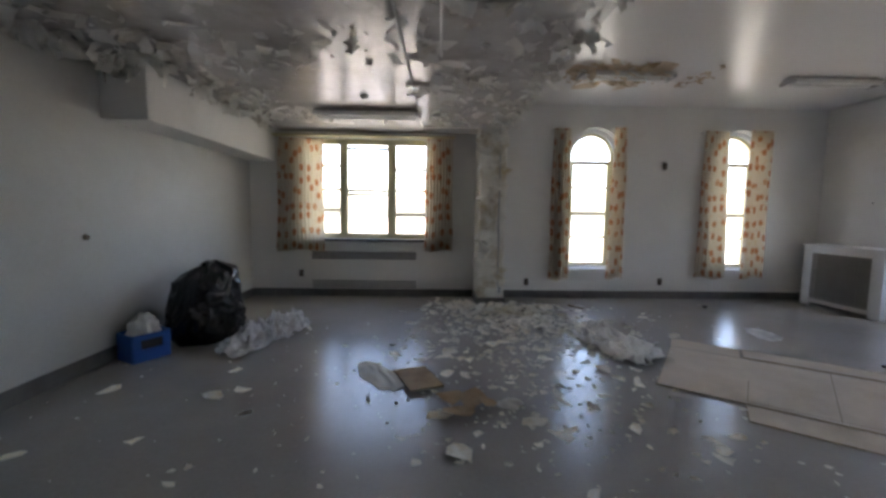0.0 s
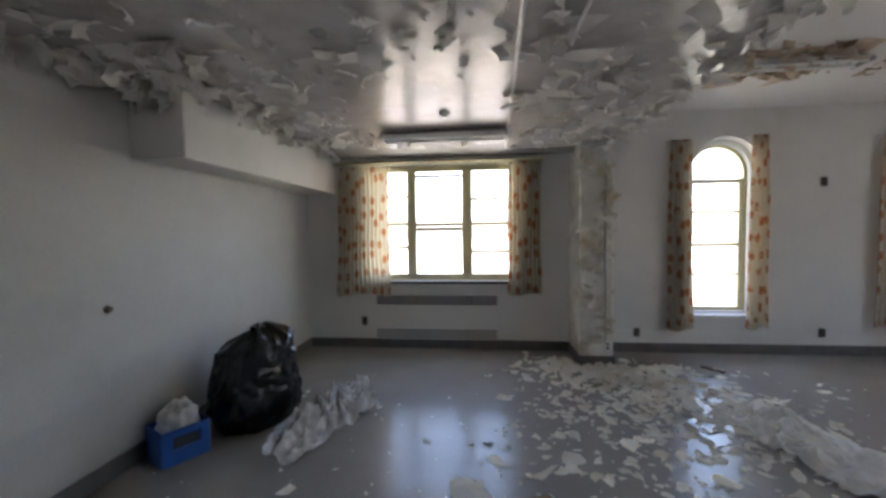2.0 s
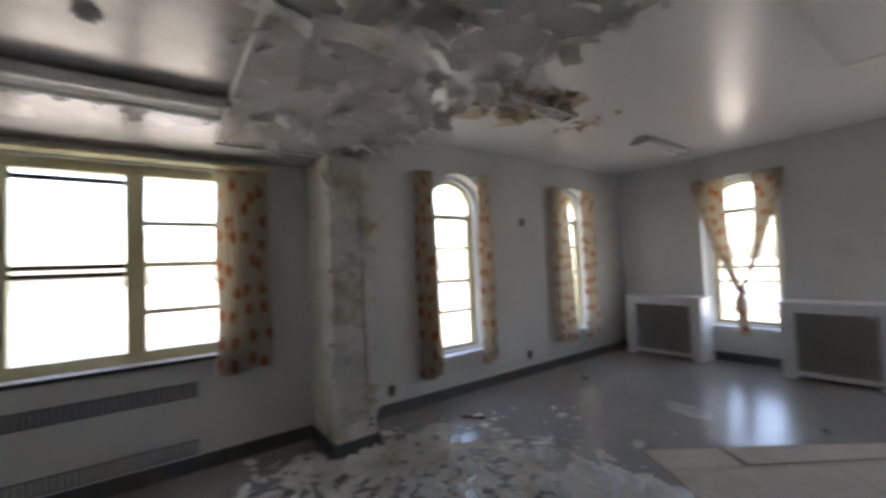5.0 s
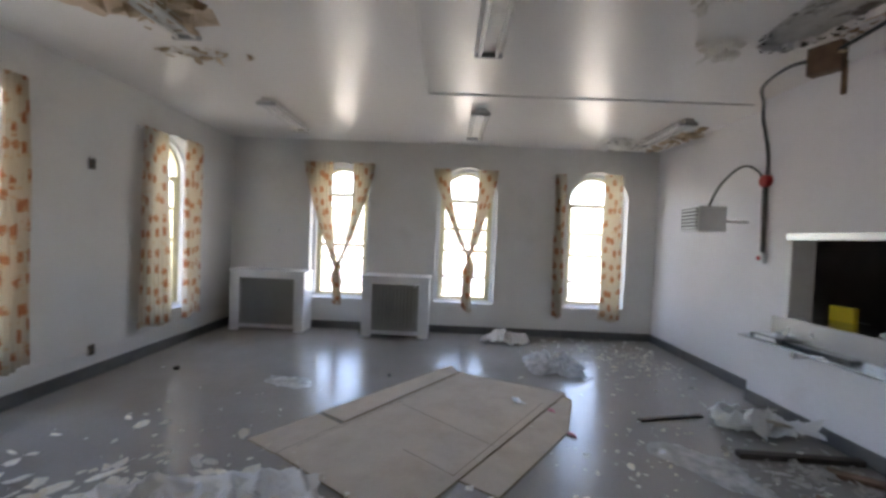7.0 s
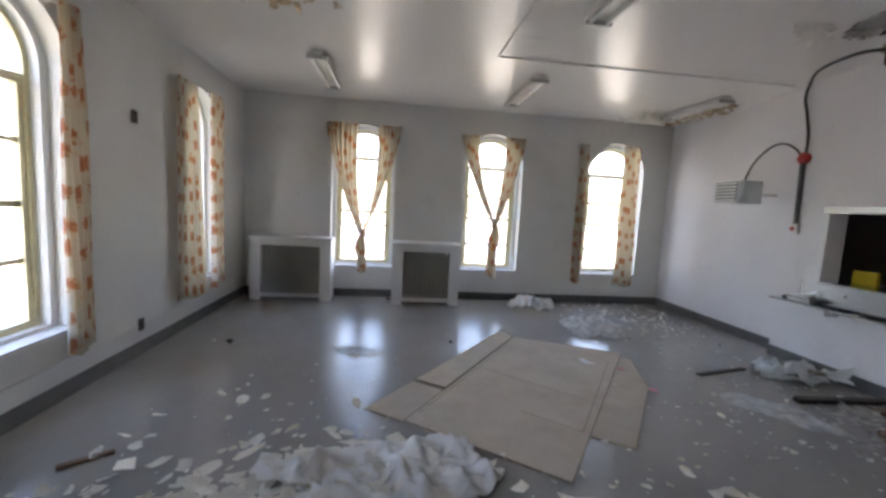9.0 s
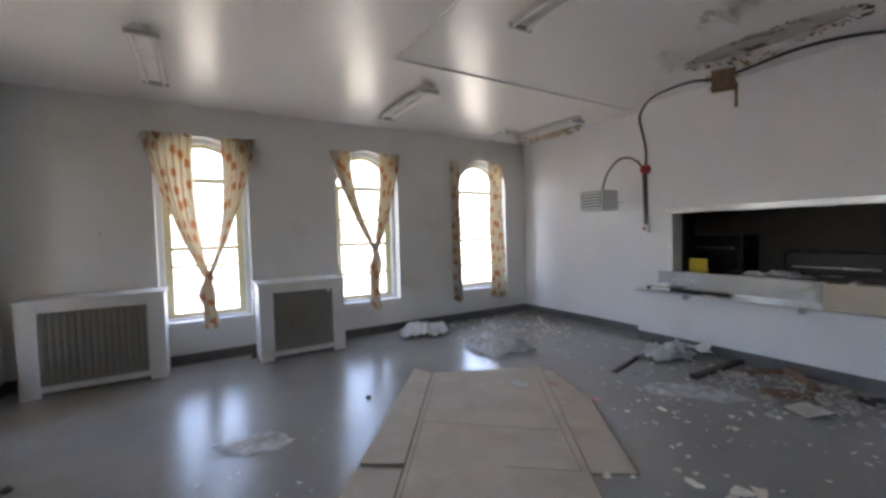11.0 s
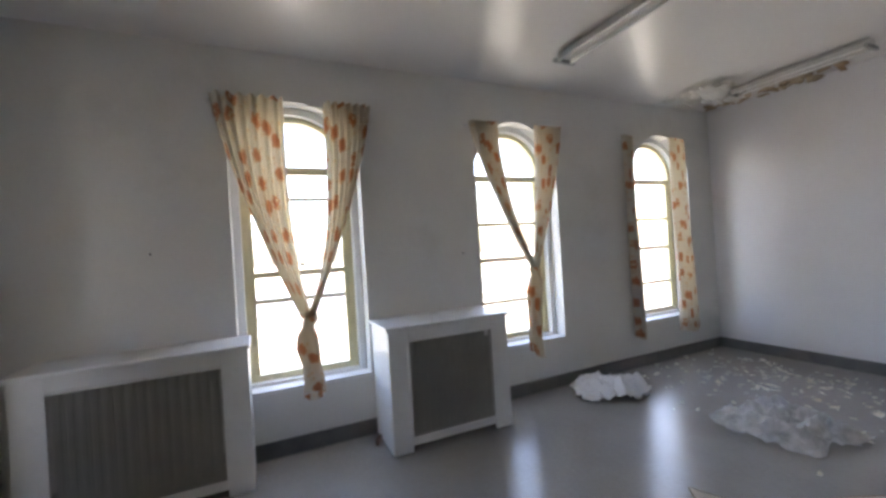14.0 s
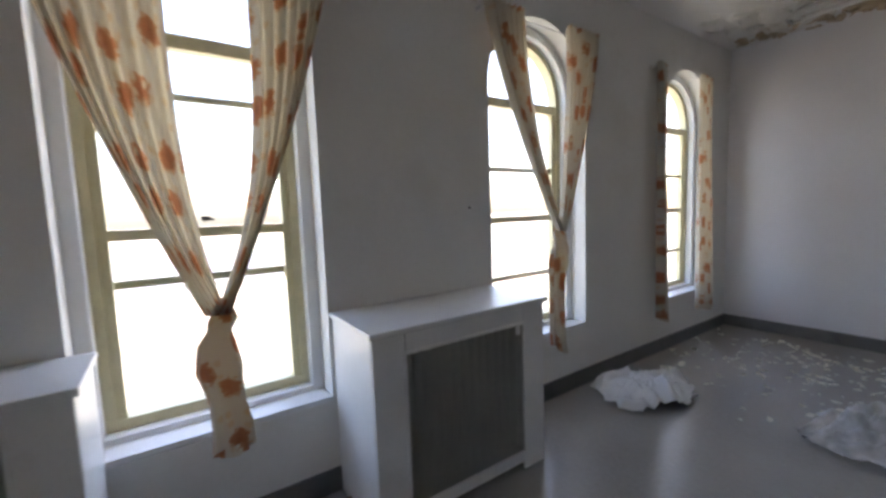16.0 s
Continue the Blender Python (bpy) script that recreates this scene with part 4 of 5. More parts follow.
made = 0
while made < 430:
    x, y = rnd.uniform(-2.55, 1.68), rnd.uniform(0.2, 6.8)
    if (clean_patch(x, y) and rnd.random() > 0.006) or (x > 0.3 and y > 4.2 and rnd.random() > 0.4):
        continue
    hang_flake(x, y, LOW, rnd.choice((0.04, 0.06, 0.09, 0.12, 0.15)), rnd, rnd.choice((0.5, 1.0, 1.6)))
    made += 1
for k in range(45):
    hang_flake(LOW_EDGE - rnd.uniform(0, 0.35), rnd.uniform(0.3, 6.8), LOW, rnd.uniform(0.08, 0.2), rnd, rnd.uniform(0.7, 1.6))
for k in range(70):
    y = rnd.uniform(2.6, 6.3)
    hang_flake(rnd.uniform(-2.45, -1.75), y, LOW, rnd.uniform(0.09, 0.2), rnd, rnd.uniform(1.0, 1.9))
for k in range(60):
    hang_flake(rnd.uniform(-1.7, 0.25), 5.76 + rnd.uniform(-0.04, 0.06), LOW, rnd.uniform(0.06, 0.11), rnd, rnd.uniform(1.1, 1.9))
for k in range(20):
    hang_flake(rnd.uniform(0.4, 1.6), rnd.uniform(3.6, 6.3), LOW, rnd.uniform(0.10, 0.19), rnd, rnd.uniform(0.6, 1.5))
for k in range(26):
    t = k / 25
    hang_flake(-2.60 + 0.12 * t + rnd.uniform(-0.06, 0.06), 3.0 + 1.0 * t + rnd.uniform(-0.06, 0.06), LOW, rnd.uniform(0.14, 0.23), rnd, rnd.uniform(2.0, 2.7))
for k in range(16):
    hang_flake(-2.28 + rnd.uniform(0, 0.3), rnd.uniform(3.9, 6.0), LOW, rnd.uniform(0.12, 0.22), rnd, rnd.uniform(1.5, 2.4))
for x0, x1, y0, y1, n in ((-2.5, -1.0, 1.2, 4.0, 12), (0.3, 1.6, 1.0, 5.4, 18), (-1.3, 0.2, 0.6, 2.0, 6)):
    for k in range(n):
        hang_flake(rnd.uniform(x0, x1), rnd.uniform(y0, y1), LOW, rnd.uniform(0.16, 0.26), rnd, rnd.uniform(0.2, 0.6))
solo("peeling_paint", bm, M_FLAKE, "curling shreds of grey-white paint hanging from the low ceiling", "peeling paint", kind="stuff")

# torn edge of plaster along the step of the ceilings
bm = bmesh.new()
for k in range(60):
    y = rnd.uniform(0.2, 6.6)
    m = Matrix.Translation((LOW_EDGE - 0.02 + rnd.uniform(-0.06, 0.05), y, LOW - rnd.uniform(0.005, 0.05))) @ Euler((rnd.uniform(-0.9, 0.9), rnd.uniform(-0.9, 0.9), rnd.uniform(0, 6))).to_matrix().to_4x4()
    flake_bm(bm, m, rnd, rnd.uniform(0.03, 0.10), 0.5)
solo("torn_ceiling_edge", bm, M_FLAKE, "ragged torn paint along the edge of the low ceiling", "peeling paint", kind="stuff")


def stained_patch(name, cx, cy, z, rx, ry, n, size, label, material, hang=0.08):
    bm = bmesh.new()
    for k in range(n):
        a, r = rnd.uniform(0, 6.28), math.sqrt(rnd.random())
        m = Matrix.Translation((cx + rx * r * math.cos(a), cy + ry * r * math.sin(a), z - 0.006 - rnd.random() ** 2 * hang)) @ Euler((rnd.uniform(-0.6, 0.6), rnd.uniform(-0.6, 0.6), rnd.uniform(0, 6))).to_matrix().to_4x4()
        flake_bm(bm, m, rnd, size * rnd.uniform(0.5, 1.4), 0.4)
    solo(name, bm, material, label, "broken plaster", kind="stuff")


bm = bmesh.new()
for k in range(16):
    x, y = 2.75 + rnd.uniform(-0.75, 0.75), 5.55 + rnd.uniform(-0.35, 0.45)
    flake_bm(bm, Matrix.Translation((x, y, CEIL - 0.003 - 0.0004 * k)) @ Matrix.Rotation(rnd.uniform(0, 6.28), 4, "Z"), rnd, rnd.uniform(0.18, 0.36), 0.0)
solo("bare_plaster", bm, M_BARE, "patches of bare peach plaster where ceiling paint fell", "broken plaster", kind="stuff")
stained_patch("stained_plaster", 2.9, 5.35, CEIL, 0.75, 0.45, 90, 0.09, "rust-stained broken plaster round the batten", M_RUST)
stained_patch("stained_plaster", 4.05, 5.4, CEIL, 0.14, 0.5, 26, 0.06, "rusty crack with lifting paint in the ceiling", M_RUST, 0.04)
stained_patch("stained_plaster", 6.60, -0.42, CEIL, 0.75, 0.2, 60, 0.09, "stained peeling plaster in the ceiling corner", M_RUST)
stained_patch("lifting_paint", 6.88, 0.2, CEIL, 0.45, 0.42, 60, 0.12, "white paint lifting from the ceiling corner", M_FLAKE, 0.14)
stained_patch("lifting_paint", 2.80, 1.32, CEIL, 0.28, 0.12, 26, 0.09, "white paint lifting round the ceiling hole", M_FLAKE)
stained_patch("stained_plaster", 3.2, 0.06, CEIL, 0.4, 0.05, 22, 0.05, "brown sodden plaster hanging at the ceiling hole", M_RUST, 0.25)
stained_patch("lifting_paint", 3.56, 0.84, CEIL, 0.07, 0.2, 20, 0.08, "shred of paint hanging by the ceiling hole", M_FLAKE, 0.16)
hb = thing("hanging_box", 3.42, 0.10, 3.10, "rusted electrical box dangling at the ceiling hole", "junction box", rz=25)
part("box_body", box(-0.11, 0.11, -0.05, 0.05, 0.04, 0.26, 0.006), M_WOODBROWN, hb)
part("torn_strap", box(-0.13, -0.10, -0.015, 0.015, -0.16, 0.10, 0.004), M_WOODBROWN, hb)

# peeled layers on the pilaster
bm = bmesh.new()
for k in range(60):
    z = rnd.uniform(0.3, 2.8)
    x = 1.20 + rnd.random() * 0.42
    m = Matrix.Translation((x, 6.302 - rnd.random() ** 2 * 0.03, z)) @ Euler((math.pi / 2 + rnd.uniform(-0.25, 0.25), rnd.uniform(-0.2, 0.2), rnd.uniform(-0.3, 0.3))).to_matrix().to_4x4()
    flake_bm(bm, m, rnd, rnd.uniform(0.04, 0.12), 0.25)
for k in range(30):
    z = rnd.uniform(0.3, 2.8)
    m = Matrix.Translation((1.19, 6.34 + rnd.random() * 0.5, z)) @ Euler((0, math.pi / 2 + rnd.uniform(-0.25, 0.25), rnd.uniform(-0.3, 0.3))).to_matrix().to_4x4()
    flake_bm(bm, m, rnd, rnd.uniform(0.05, 0.13), 0.25)
for x, z, size in ((1.22, 2.62, 0.13), (1.26, 2.45, 0.15), (1.24, 2.70, 0.11), (1.36, 2.55, 0.10), (1.23, 1.05, 0.12), (1.25, 0.9, 0.10), (1.42, 2.3, 0.11), (1.34, 1.9, 0.10), (1.58, 2.6, 0.10)):
    m = Matrix.Translation((x, 6.288, z)) @ Euler((math.pi / 2 + rnd.uniform(-0.3, 0.5), rnd.uniform(-0.3, 0.3), rnd.uniform(-0.3, 0.3))).to_matrix().to_4x4()
    flake_bm(bm, m, rnd, size, 0.4)
solo("pilaster_peeling", bm, M_STAINED, "brown-stained paint peeling off the pilaster", "peeling paint", kind="stuff")

# fallen flakes on the floor
FLAKE_MESHES = []
for k in range(12):
    b2 = bmesh.new()
    flake_bm(b2, Matrix.Identity(4), rnd, 1.0, rnd.uniform(0.12, 0.45))
    me = bpy.data.meshes.new("paint_flake")
    lo = min(v.co.z for v in b2.verts)
    for v in b2.verts:
        v.co.z -= lo
    b2.to_mesh(me)
    b2.free()
    me.materials.append(M_FLAKE_FLOOR)
    FLAKE_MESHES.append(me)


def lay_flake(x, y, size):
    ob = new("paint_flake", rnd.choice(FLAKE_MESHES))
    ob.matrix_world = Matrix.Translation((x, y, 0.001)) @ Matrix.Rotation(rnd.uniform(0, 6.28), 4, "Z") @ Matrix.Diagonal((size, size * rnd.uniform(0.6, 1), size * 0.55, 1))
    tagged(ob, "curled off-white flake of ceiling paint on the floor", "paint flake", "fallen paint flakes")


def spread(cx, cy, sx, sy):
    return rnd.gauss(cx, sx), rnd.gauss(cy, sy)


count = 0
while count < 190:
    x, y = spread(*rnd.choice(((1.3, 4.4, 0.7, 0.9), (1.7, 5.6, 0.5, 0.4), (0.9, 3.2, 0.6, 0.6), (2.1, 4.6, 0.6, 0.5), (1.6, 3.0, 0.5, 0.7))))
    if WEST + 0.1 < x < EAST - 0.2 and -0.3 < y < 6.2:
        lay_flake(x, y, rnd.choice((0.03, 0.04, 0.06, 0.08, 0.12)))
        count += 1
for cx, cy, s in ((-1.30, 3.02, 0.13), (-1.13, 3.14, 0.10), (-1.38, 3.55, 0.11), (-0.92, 2.75, 0.08), (-2.20, 3.11, 0.10), (0.36, 2.15, 0.06), (0.78, 2.47, 0.06), (-0.97, 1.96, 0.06),
                  (-2.10, 2.22, 0.09), (-1.48, 2.38, 0.07), (2.28, 2.17, 0.10), (1.16, 2.34, 0.05), (1.89, 3.38, 0.08), (1.41, 2.84, 0.06), (0.07, 4.03, 0.14), (0.41, 3.89, 0.13), (-0.06, 3.71, 0.10),
                  (0.19, 5.19, 0.12), (-0.51, 4.27, 0.07), (3.61, 5.62, 0.11), (3.63, 5.45, 0.07), (3.70, 5.83, 0.07), (2.85, 5.32, 0.14), (2.72, 5.48, 0.12), (2.76, 5.99, 0.10), (3.07, 6.19, 0.07),
                  (3.34, 6.12, 0.06), (2.45, 3.60, 0.11), (2.31, 3.28, 0.13), (2.54, 2.41, 0.07), (2.33, 2.26, 0.09), (3.26, 1.54, 0.07), (5.4, 0.6, 0.07), (5.9, 0.2, 0.07)):
    lay_flake(cx, cy, s)
bm = bmesh.new()


def litter(cx, cy, sx, sy, n, lo, hi, pile=0.0):
    for k in range(n):
        x, y = spread(cx, cy, sx, sy)
        if not (WEST + 0.05 < x < EAST - 0.05 and -0.40 < y < NORTH - 0.05) or (1.1 < x < 1.7 and y > 6.2):
            continue
        s = rnd.uniform(lo, hi)
        z = 0.003 + rnd.random() * pile * math.exp(-((x - cx) / (1.5 * sx)) ** 2 - ((y - cy) / (1.5 * sy)) ** 2)
        m = Matrix.Translation((x, y, z)) @ Euler((rnd.uniform(-0.25, 0.25) * (1 + 8 * pile), rnd.uniform(-0.25, 0.25) * (1 + 8 * pile), rnd.uniform(0, 6.28))).to_matrix().to_4x4()
        flake_bm(bm, m, rnd, s, 0.2)


litter(1.4, 6.0, 0.45, 0.25, 300, 0.03, 0.10, 0.09)
litter(1.1, 6.3, 0.35, 0.2, 150, 0.03, 0.09, 0.08)
litter(1.9, 5.7, 0.4, 0.35, 260, 0.03, 0.10, 0.05)
litter(1.2, 5.0, 0.45, 0.5, 120, 0.03, 0.09, 0.02)
litter(1.3, 4.4, 0.6, 0.8, 220, 0.015, 0.07)
litter(2.2, 4.9, 0.4, 0.35, 130, 0.03, 0.09, 0.03)
litter(2.5, 4.5, 0.3, 0.5, 90, 0.03, 0.10, 0.05)
litter(1.0, 3.0, 0.9, 0.9, 260, 0.01, 0.035)
litter(3.3, 5.0, 0.7, 0.6, 60, 0.01, 0.04)
litter(0.0, 3.0, 1.6, 1.4, 150, 0.008, 0.025)
litter(6.3, 0.3, 0.6, 0.6, 300, 0.015, 0.055)
litter(3.2, 0.9, 1.0, 0.7, 240, 0.01, 0.04)
litter(-1.6, 4.9, 0.4, 0.3, 30, 0.02, 0.05)
solo("fallen_paint", bm, M_FLAKE_FLOOR, "drifts of small fallen paint flakes on the floor", "debris", kind="stuff")
bm = bmesh.new()
litter(2.7, 0.12, 0.5, 0.28, 420, 0.012, 0.06, 0.08)
solo("plaster_rubble", bm, M_PLASTER, "grey-brown plaster rubble below the ceiling hole", "debris", kind="stuff")


def sheet(name, cx, cy, rx, ry, rz, h, n, material, label, category, seed, ragged=0.25, ridges=5.0):
    """A crumpled sheet lying on the floor, with an uneven outline and folds."""
    r2 = random.Random(seed)
    off = Vector((r2.uniform(0, 50), r2.uniform(0, 50), r2.uniform(0, 50)))
    b2 = bmesh.new()
    rings, seg = n, n * 4
    main = r2.uniform(0, 3.14)
    folds = []
    for k in range(int(6 + 14 * max(rx, ry))):
        a = main + r2.gauss(0, 0.45)
        folds.append((math.cos(a), math.sin(a), r2.uniform(-1, 1) * max(rx, ry) * 0.9, r2.uniform(0.018, 0.05), r2.uniform(0.4, 1.15)))
    grid = []
    for j in range(rings + 1):
        row = []
        for i in range(seg):
            a = 2 * math.pi * i / seg
            edge = 1 + ragged * 2 * noise.noise(Vector((1.6 * math.cos(a), 1.6 * math.sin(a), 0)) + off) + ragged * 0.6 * noise.noise(Vector((5 * math.cos(a), 5 * math.sin(a), 3)) + off)
            r = j / rings * edge
            x, y = rx * r * math.cos(a), ry * r * math.sin(a)
            p = Vector((x * ridges, y * ridges, 0)) + off
            f = 0.0
            for ca, sa, at, wd, tall in folds:
                d = x * sa - y * ca - at + 0.05 * noise.noise(Vector((x * 5, y * 5, at * 9)) + off)
                f = max(f, tall * math.exp(-(d / wd) ** 2) * (0.6 + 0.6 * noise.noise(Vector((x * 4, y * 4, at * 20)) + off)))
            f = 0.75 * f + 0.18 * (1 - 2.4 * abs(noise.noise(p))) + 0.12 * (1 - 2.2 * abs(noise.noise(p * 2.7)))
            z = max(0.0, f) * h * (1.0 - (j / rings) ** 4 * 0.6) + 0.004
            row.append(b2.verts.new((x, y, z)))
        grid.append(row)
    for a, b in zip(grid, grid[1:]):
        for i in range(seg):
            k = (i + 1) % seg
            if a is grid[0]:
                continue
            f = b2.faces.new((a[i], a[k], b[k], b[i]))
            f.smooth = True
    bmesh.ops.contextual_create(b2, geom=grid[1])
    for v in grid[0]:
        b2.verts.remove(v)
    ob = part(name, b2, material)
    ob.matrix_world = pose(cx, cy, 0, 0, 0, rz)
    return tagged(ob, label, category)


sheet("bed_sheet", 2.56, 4.42, 0.80, 0.32, 102, 0.17, 44, M_CLOTH, "crumpled white cotton sheet lying on the floor", "sheet", 3)
sheet("white_rag", 7.0, 2.0, 0.36, 0.27, 60, 0.27, 30, M_CLOTH, "crumpled white rag on the floor by the wall", "cloth", 8, ridges=7)
sheet("plastic_sheet", 5.66, 1.50, 0.48, 0.37, 20, 0.24, 34, M_PLASTIC, "crumpled clear plastic sheet on the floor", "plastic sheet", 12, ridges=8)
sheet("plastic_wrap", -1.50, 4.72, 0.36, 0.72, -8, 0.32, 30, M_PLASTIC, "crumpled clear plastic wrapping beside the black bag", "plastic sheet", 21, ridges=8)
sheet("plastic_wrap", 3.33, 0.92, 0.44, 0.24, 25, 0.04, 16, M_PLASTIC, "crumpled dusty clear plastic on the floor", "plastic sheet", 31, 0.2, 8)
sheet("crumpled_paper", 4.10, 0.0, 0.36, 0.20, 70, 0.24, 24, M_WHITE, "crumpled white packing paper by the wall", "paper", 33, 0.3, 8)
pp = thing("packing_paper", 4.02, -0.08, 0, "heap of folded white packing paper by the wall", "paper")
for k, (x, y, z, a, b, c, size) in enumerate(((0.0, 0.15, 0.05, 0.25, 0.2, 0.4, 0.26), (0.05, -0.18, 0.07, -0.35, 0.15, 1.3, 0.24), (-0.1, 0.0, 0.10, 0.15, -0.5, 2.2, 0.18), (0.12, 0.28, 0.09, 0.9, 0.1, 0.2, 0.16), (-0.06, -0.36, 0.04, 0.1, 0.12, 3.0, 0.2), (0.1, 0.05, 0.1, 0.6, 0.4, 0.9, 0.2), (-0.2, 0.2, 0.1, -0.5, 0.5, 2.6, 0.17), (-0.22, -0.2, 0.1, 0.45, -0.3, 4.0, 0.2))):
    b2 = bmesh.new()
    flake_bm(b2, Matrix.Identity(4), rnd, size, 0.28)
    turn = Euler((a, b, c)).to_matrix().to_4x4()
    for v in b2.verts:
        v.co = turn @ v.co
    low = min(v.co.z for v in b2.verts)
    for v in b2.verts:
        v.co += Vector((x, y, 0.002 + 0.012 * k - low))
    part("paper_fold", b2, M_CARD if k == 2 else M_WHITE, pp, "buff card" if k == 2 else "")
sheet("plastic_wrap", 4.70, 4.78, 0.30, 0.15, 70, 0.05, 14, M_PLASTIC, "thin clear plastic wrap lying on the floor", "plastic sheet", 43)


# cardboard on the floor: flattened boxes
def card(name, pts, z, label, material=M_CARD):
    t = thing(name, pts[0][0], pts[0][1], 0, label, "cardboard", "flattened cardboard boxes")
    ox, oy = pts[0]
    b2 = bmesh.new()
    add_prism(b2, [(x - ox, y - oy) for x, y in pts], lambda u, v, d: Vector((u, v, d)), z, z + 0.006)
    part("sheet", b2, material, t)
    n = len(pts)
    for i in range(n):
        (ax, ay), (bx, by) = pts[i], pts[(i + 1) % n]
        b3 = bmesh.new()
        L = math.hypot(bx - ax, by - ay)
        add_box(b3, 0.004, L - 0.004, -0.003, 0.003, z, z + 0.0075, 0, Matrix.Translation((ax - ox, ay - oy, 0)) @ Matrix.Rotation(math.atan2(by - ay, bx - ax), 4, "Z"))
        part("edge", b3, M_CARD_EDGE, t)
    return t


carton = card("flattened_carton", [(2.46, 3.26), (2.98, 2.88), (4.71, 1.62), (5.28, 2.80), (3.74, 3.91), (3.21, 4.29)], 0.008, "large flattened brown cardboard box lying on the floor")
card("flattened_carton", [(2.80, 2.62), (3.80, 1.86), (4.55, 1.60), (4.75, 1.75), (3.02, 2.95)], 0.001, "flattened brown cardboard box under a larger one")
card("carton_flap", [(3.41, 4.61), (3.21, 4.30), (3.74, 3.92), (3.94, 4.19)], 0.002, "brown cardboard flap folded out on the floor")
card("carton_flap", [(3.94, 4.17), (3.76, 3.90), (5.26, 2.82), (5.52, 2.92)], 0.016, "brown cardboard flap folded out on the floor")
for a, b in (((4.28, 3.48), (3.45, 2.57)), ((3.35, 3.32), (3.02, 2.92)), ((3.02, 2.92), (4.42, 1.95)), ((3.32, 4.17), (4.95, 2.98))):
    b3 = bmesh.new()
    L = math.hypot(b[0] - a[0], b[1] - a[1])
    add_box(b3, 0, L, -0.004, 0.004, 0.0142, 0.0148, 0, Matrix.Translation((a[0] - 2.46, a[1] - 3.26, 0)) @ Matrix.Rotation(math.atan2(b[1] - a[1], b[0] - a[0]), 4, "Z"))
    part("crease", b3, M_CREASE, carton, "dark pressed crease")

card("cardboard_square", [(0.10, 3.50), (0.285, 3.05), (0.565, 3.16), (0.39, 3.61)], 0.03, "warped brown cardboard square on the floor", M_CARD_AGED)
sheet("plaster_slab", -0.03, 3.46, 0.36, 0.15, -58, 0.03, 10, M_FLAKE_FLOOR, "pale slab of fallen plaster beside the cardboard", "plaster", 51, 0.12)
bm = bmesh.new()
for x, y, tilt, turn, size in ((0.62, 2.93, 0.15, 0.3, 0.13), (0.80, 2.90, -0.25, 1.4, 0.14), (0.66, 2.72, 0.1, 2.6, 0.12), (0.90, 2.84, 0.3, 0.9, 0.10), (0.74, 2.80, -0.1, 4.0, 0.11)):
    flake_bm(bm, Matrix.Translation((x, y, 0.02 + abs(tilt) * size)) @ Euler((tilt, 0.6 * tilt, turn)).to_matrix().to_4x4(), rnd, size, 0.12)
for v in bm.verts:
    v.co.z = max(v.co.z, 0.003)
solo("torn_cardboard", bm, M_CARD_AGED, "torn brown cardboard scraps on the floor", "cardboard")
sheet("white_scrap", 1.06, 2.86, 0.11, 0.07, 0, 0.07, 8, M_CLOTH, "crumpled white paper scrap on the floor", "paper", 53, 0.3)
sheet("torn_paper", 4.43, 2.22, 0.1, 0.05, 20, 0.03, 8, M_WHITE, "small torn paper on the cardboard", "paper", 54, 0.3).location.z = 0.014
sheet("pink_paper", 4.21, 1.92, 0.05, 0.04, 20, 0.02, 6, M_PINK, "small scrap of pink paper", "paper", 55, 0.3).location.z = 0.014
sheet("pink_paper", 3.73, 1.85, 0.06, 0.03, 20, 0.02, 6, M_PINK, "small scrap of pink paper", "paper", 56, 0.3)
for x, y, s in ((4.96, 6.25, 0.035), (5.05, 3.68, 0.025)):
    b2 = bmesh.new()
    bmesh.ops.create_icosphere(b2, subdivisions=2, radius=s)
    for v in b2.verts:
        v.co = v.co * (1 + 0.3 * noise.noise(v.co * 40)) + Vector((x, y, 0))
        v.co.z = max(0.0, v.co.z * 0.7 + s * 0.6)
    solo("dark_lump", b2, M_DARKMETAL, "small dark lump of debris on the floor", "debris")


def plank(x0, y0, x1, y1, w, h, material, label, z=0.0, name="timber_batten"):
    b2 = bmesh.new()
    L = math.hypot(x1 - x0, y1 - y0)
    add_box(b2, 0, L, -w / 2, w / 2, 0, h, 0.004)
    for v in b2.verts:
        v.co += Vector((0, 0.006, 0.003)) * noise.noise(v.co * 9)
        v.co.z = max(v.co.z, 0)
    ob = part(name, b2, material)
    ob.matrix_world = pose(x0, y0, z, 0, 0, math.degrees(math.atan2(y1 - y0, x1 - x0)))
    tagged(ob, label, "timber")


plank(3.50, 0.55, 3.44, -0.42, 0.07, 0.05, M_WOODDARK, "dark weathered timber batten among the rubble")
plank(4.10, 1.08, 4.28, 0.36, 0.05, 0.02, M_WOODDARK, "thin dark timber strip on the floor")
plank(2.90, 0.45, 2.60, 0.12, 0.13, 0.05, M_WOODBROWN, "rusty brown broken frame piece in the rubble")
plank(2.58, 0.15, 2.98, -0.36, 0.07, 0.06, M_WOODBROWN, "rusty brown broken frame piece in the rubble", 0.05)
plank(3.30, 0.0, 3.05, -0.40, 0.09, 0.04, M_WOODBROWN, "rusty brown broken frame piece in the rubble")
plank(2.72, 6.36, 2.88, 6.14, 0.04, 0.02, M_WOODBROWN, "short brown wooden stick on the floor")
plank(7.2, 4.52, 7.30, 4.47, 0.03, 0.05, M_WOODBROWN, "small light wood block beside the radiator cover", name="wood_block")
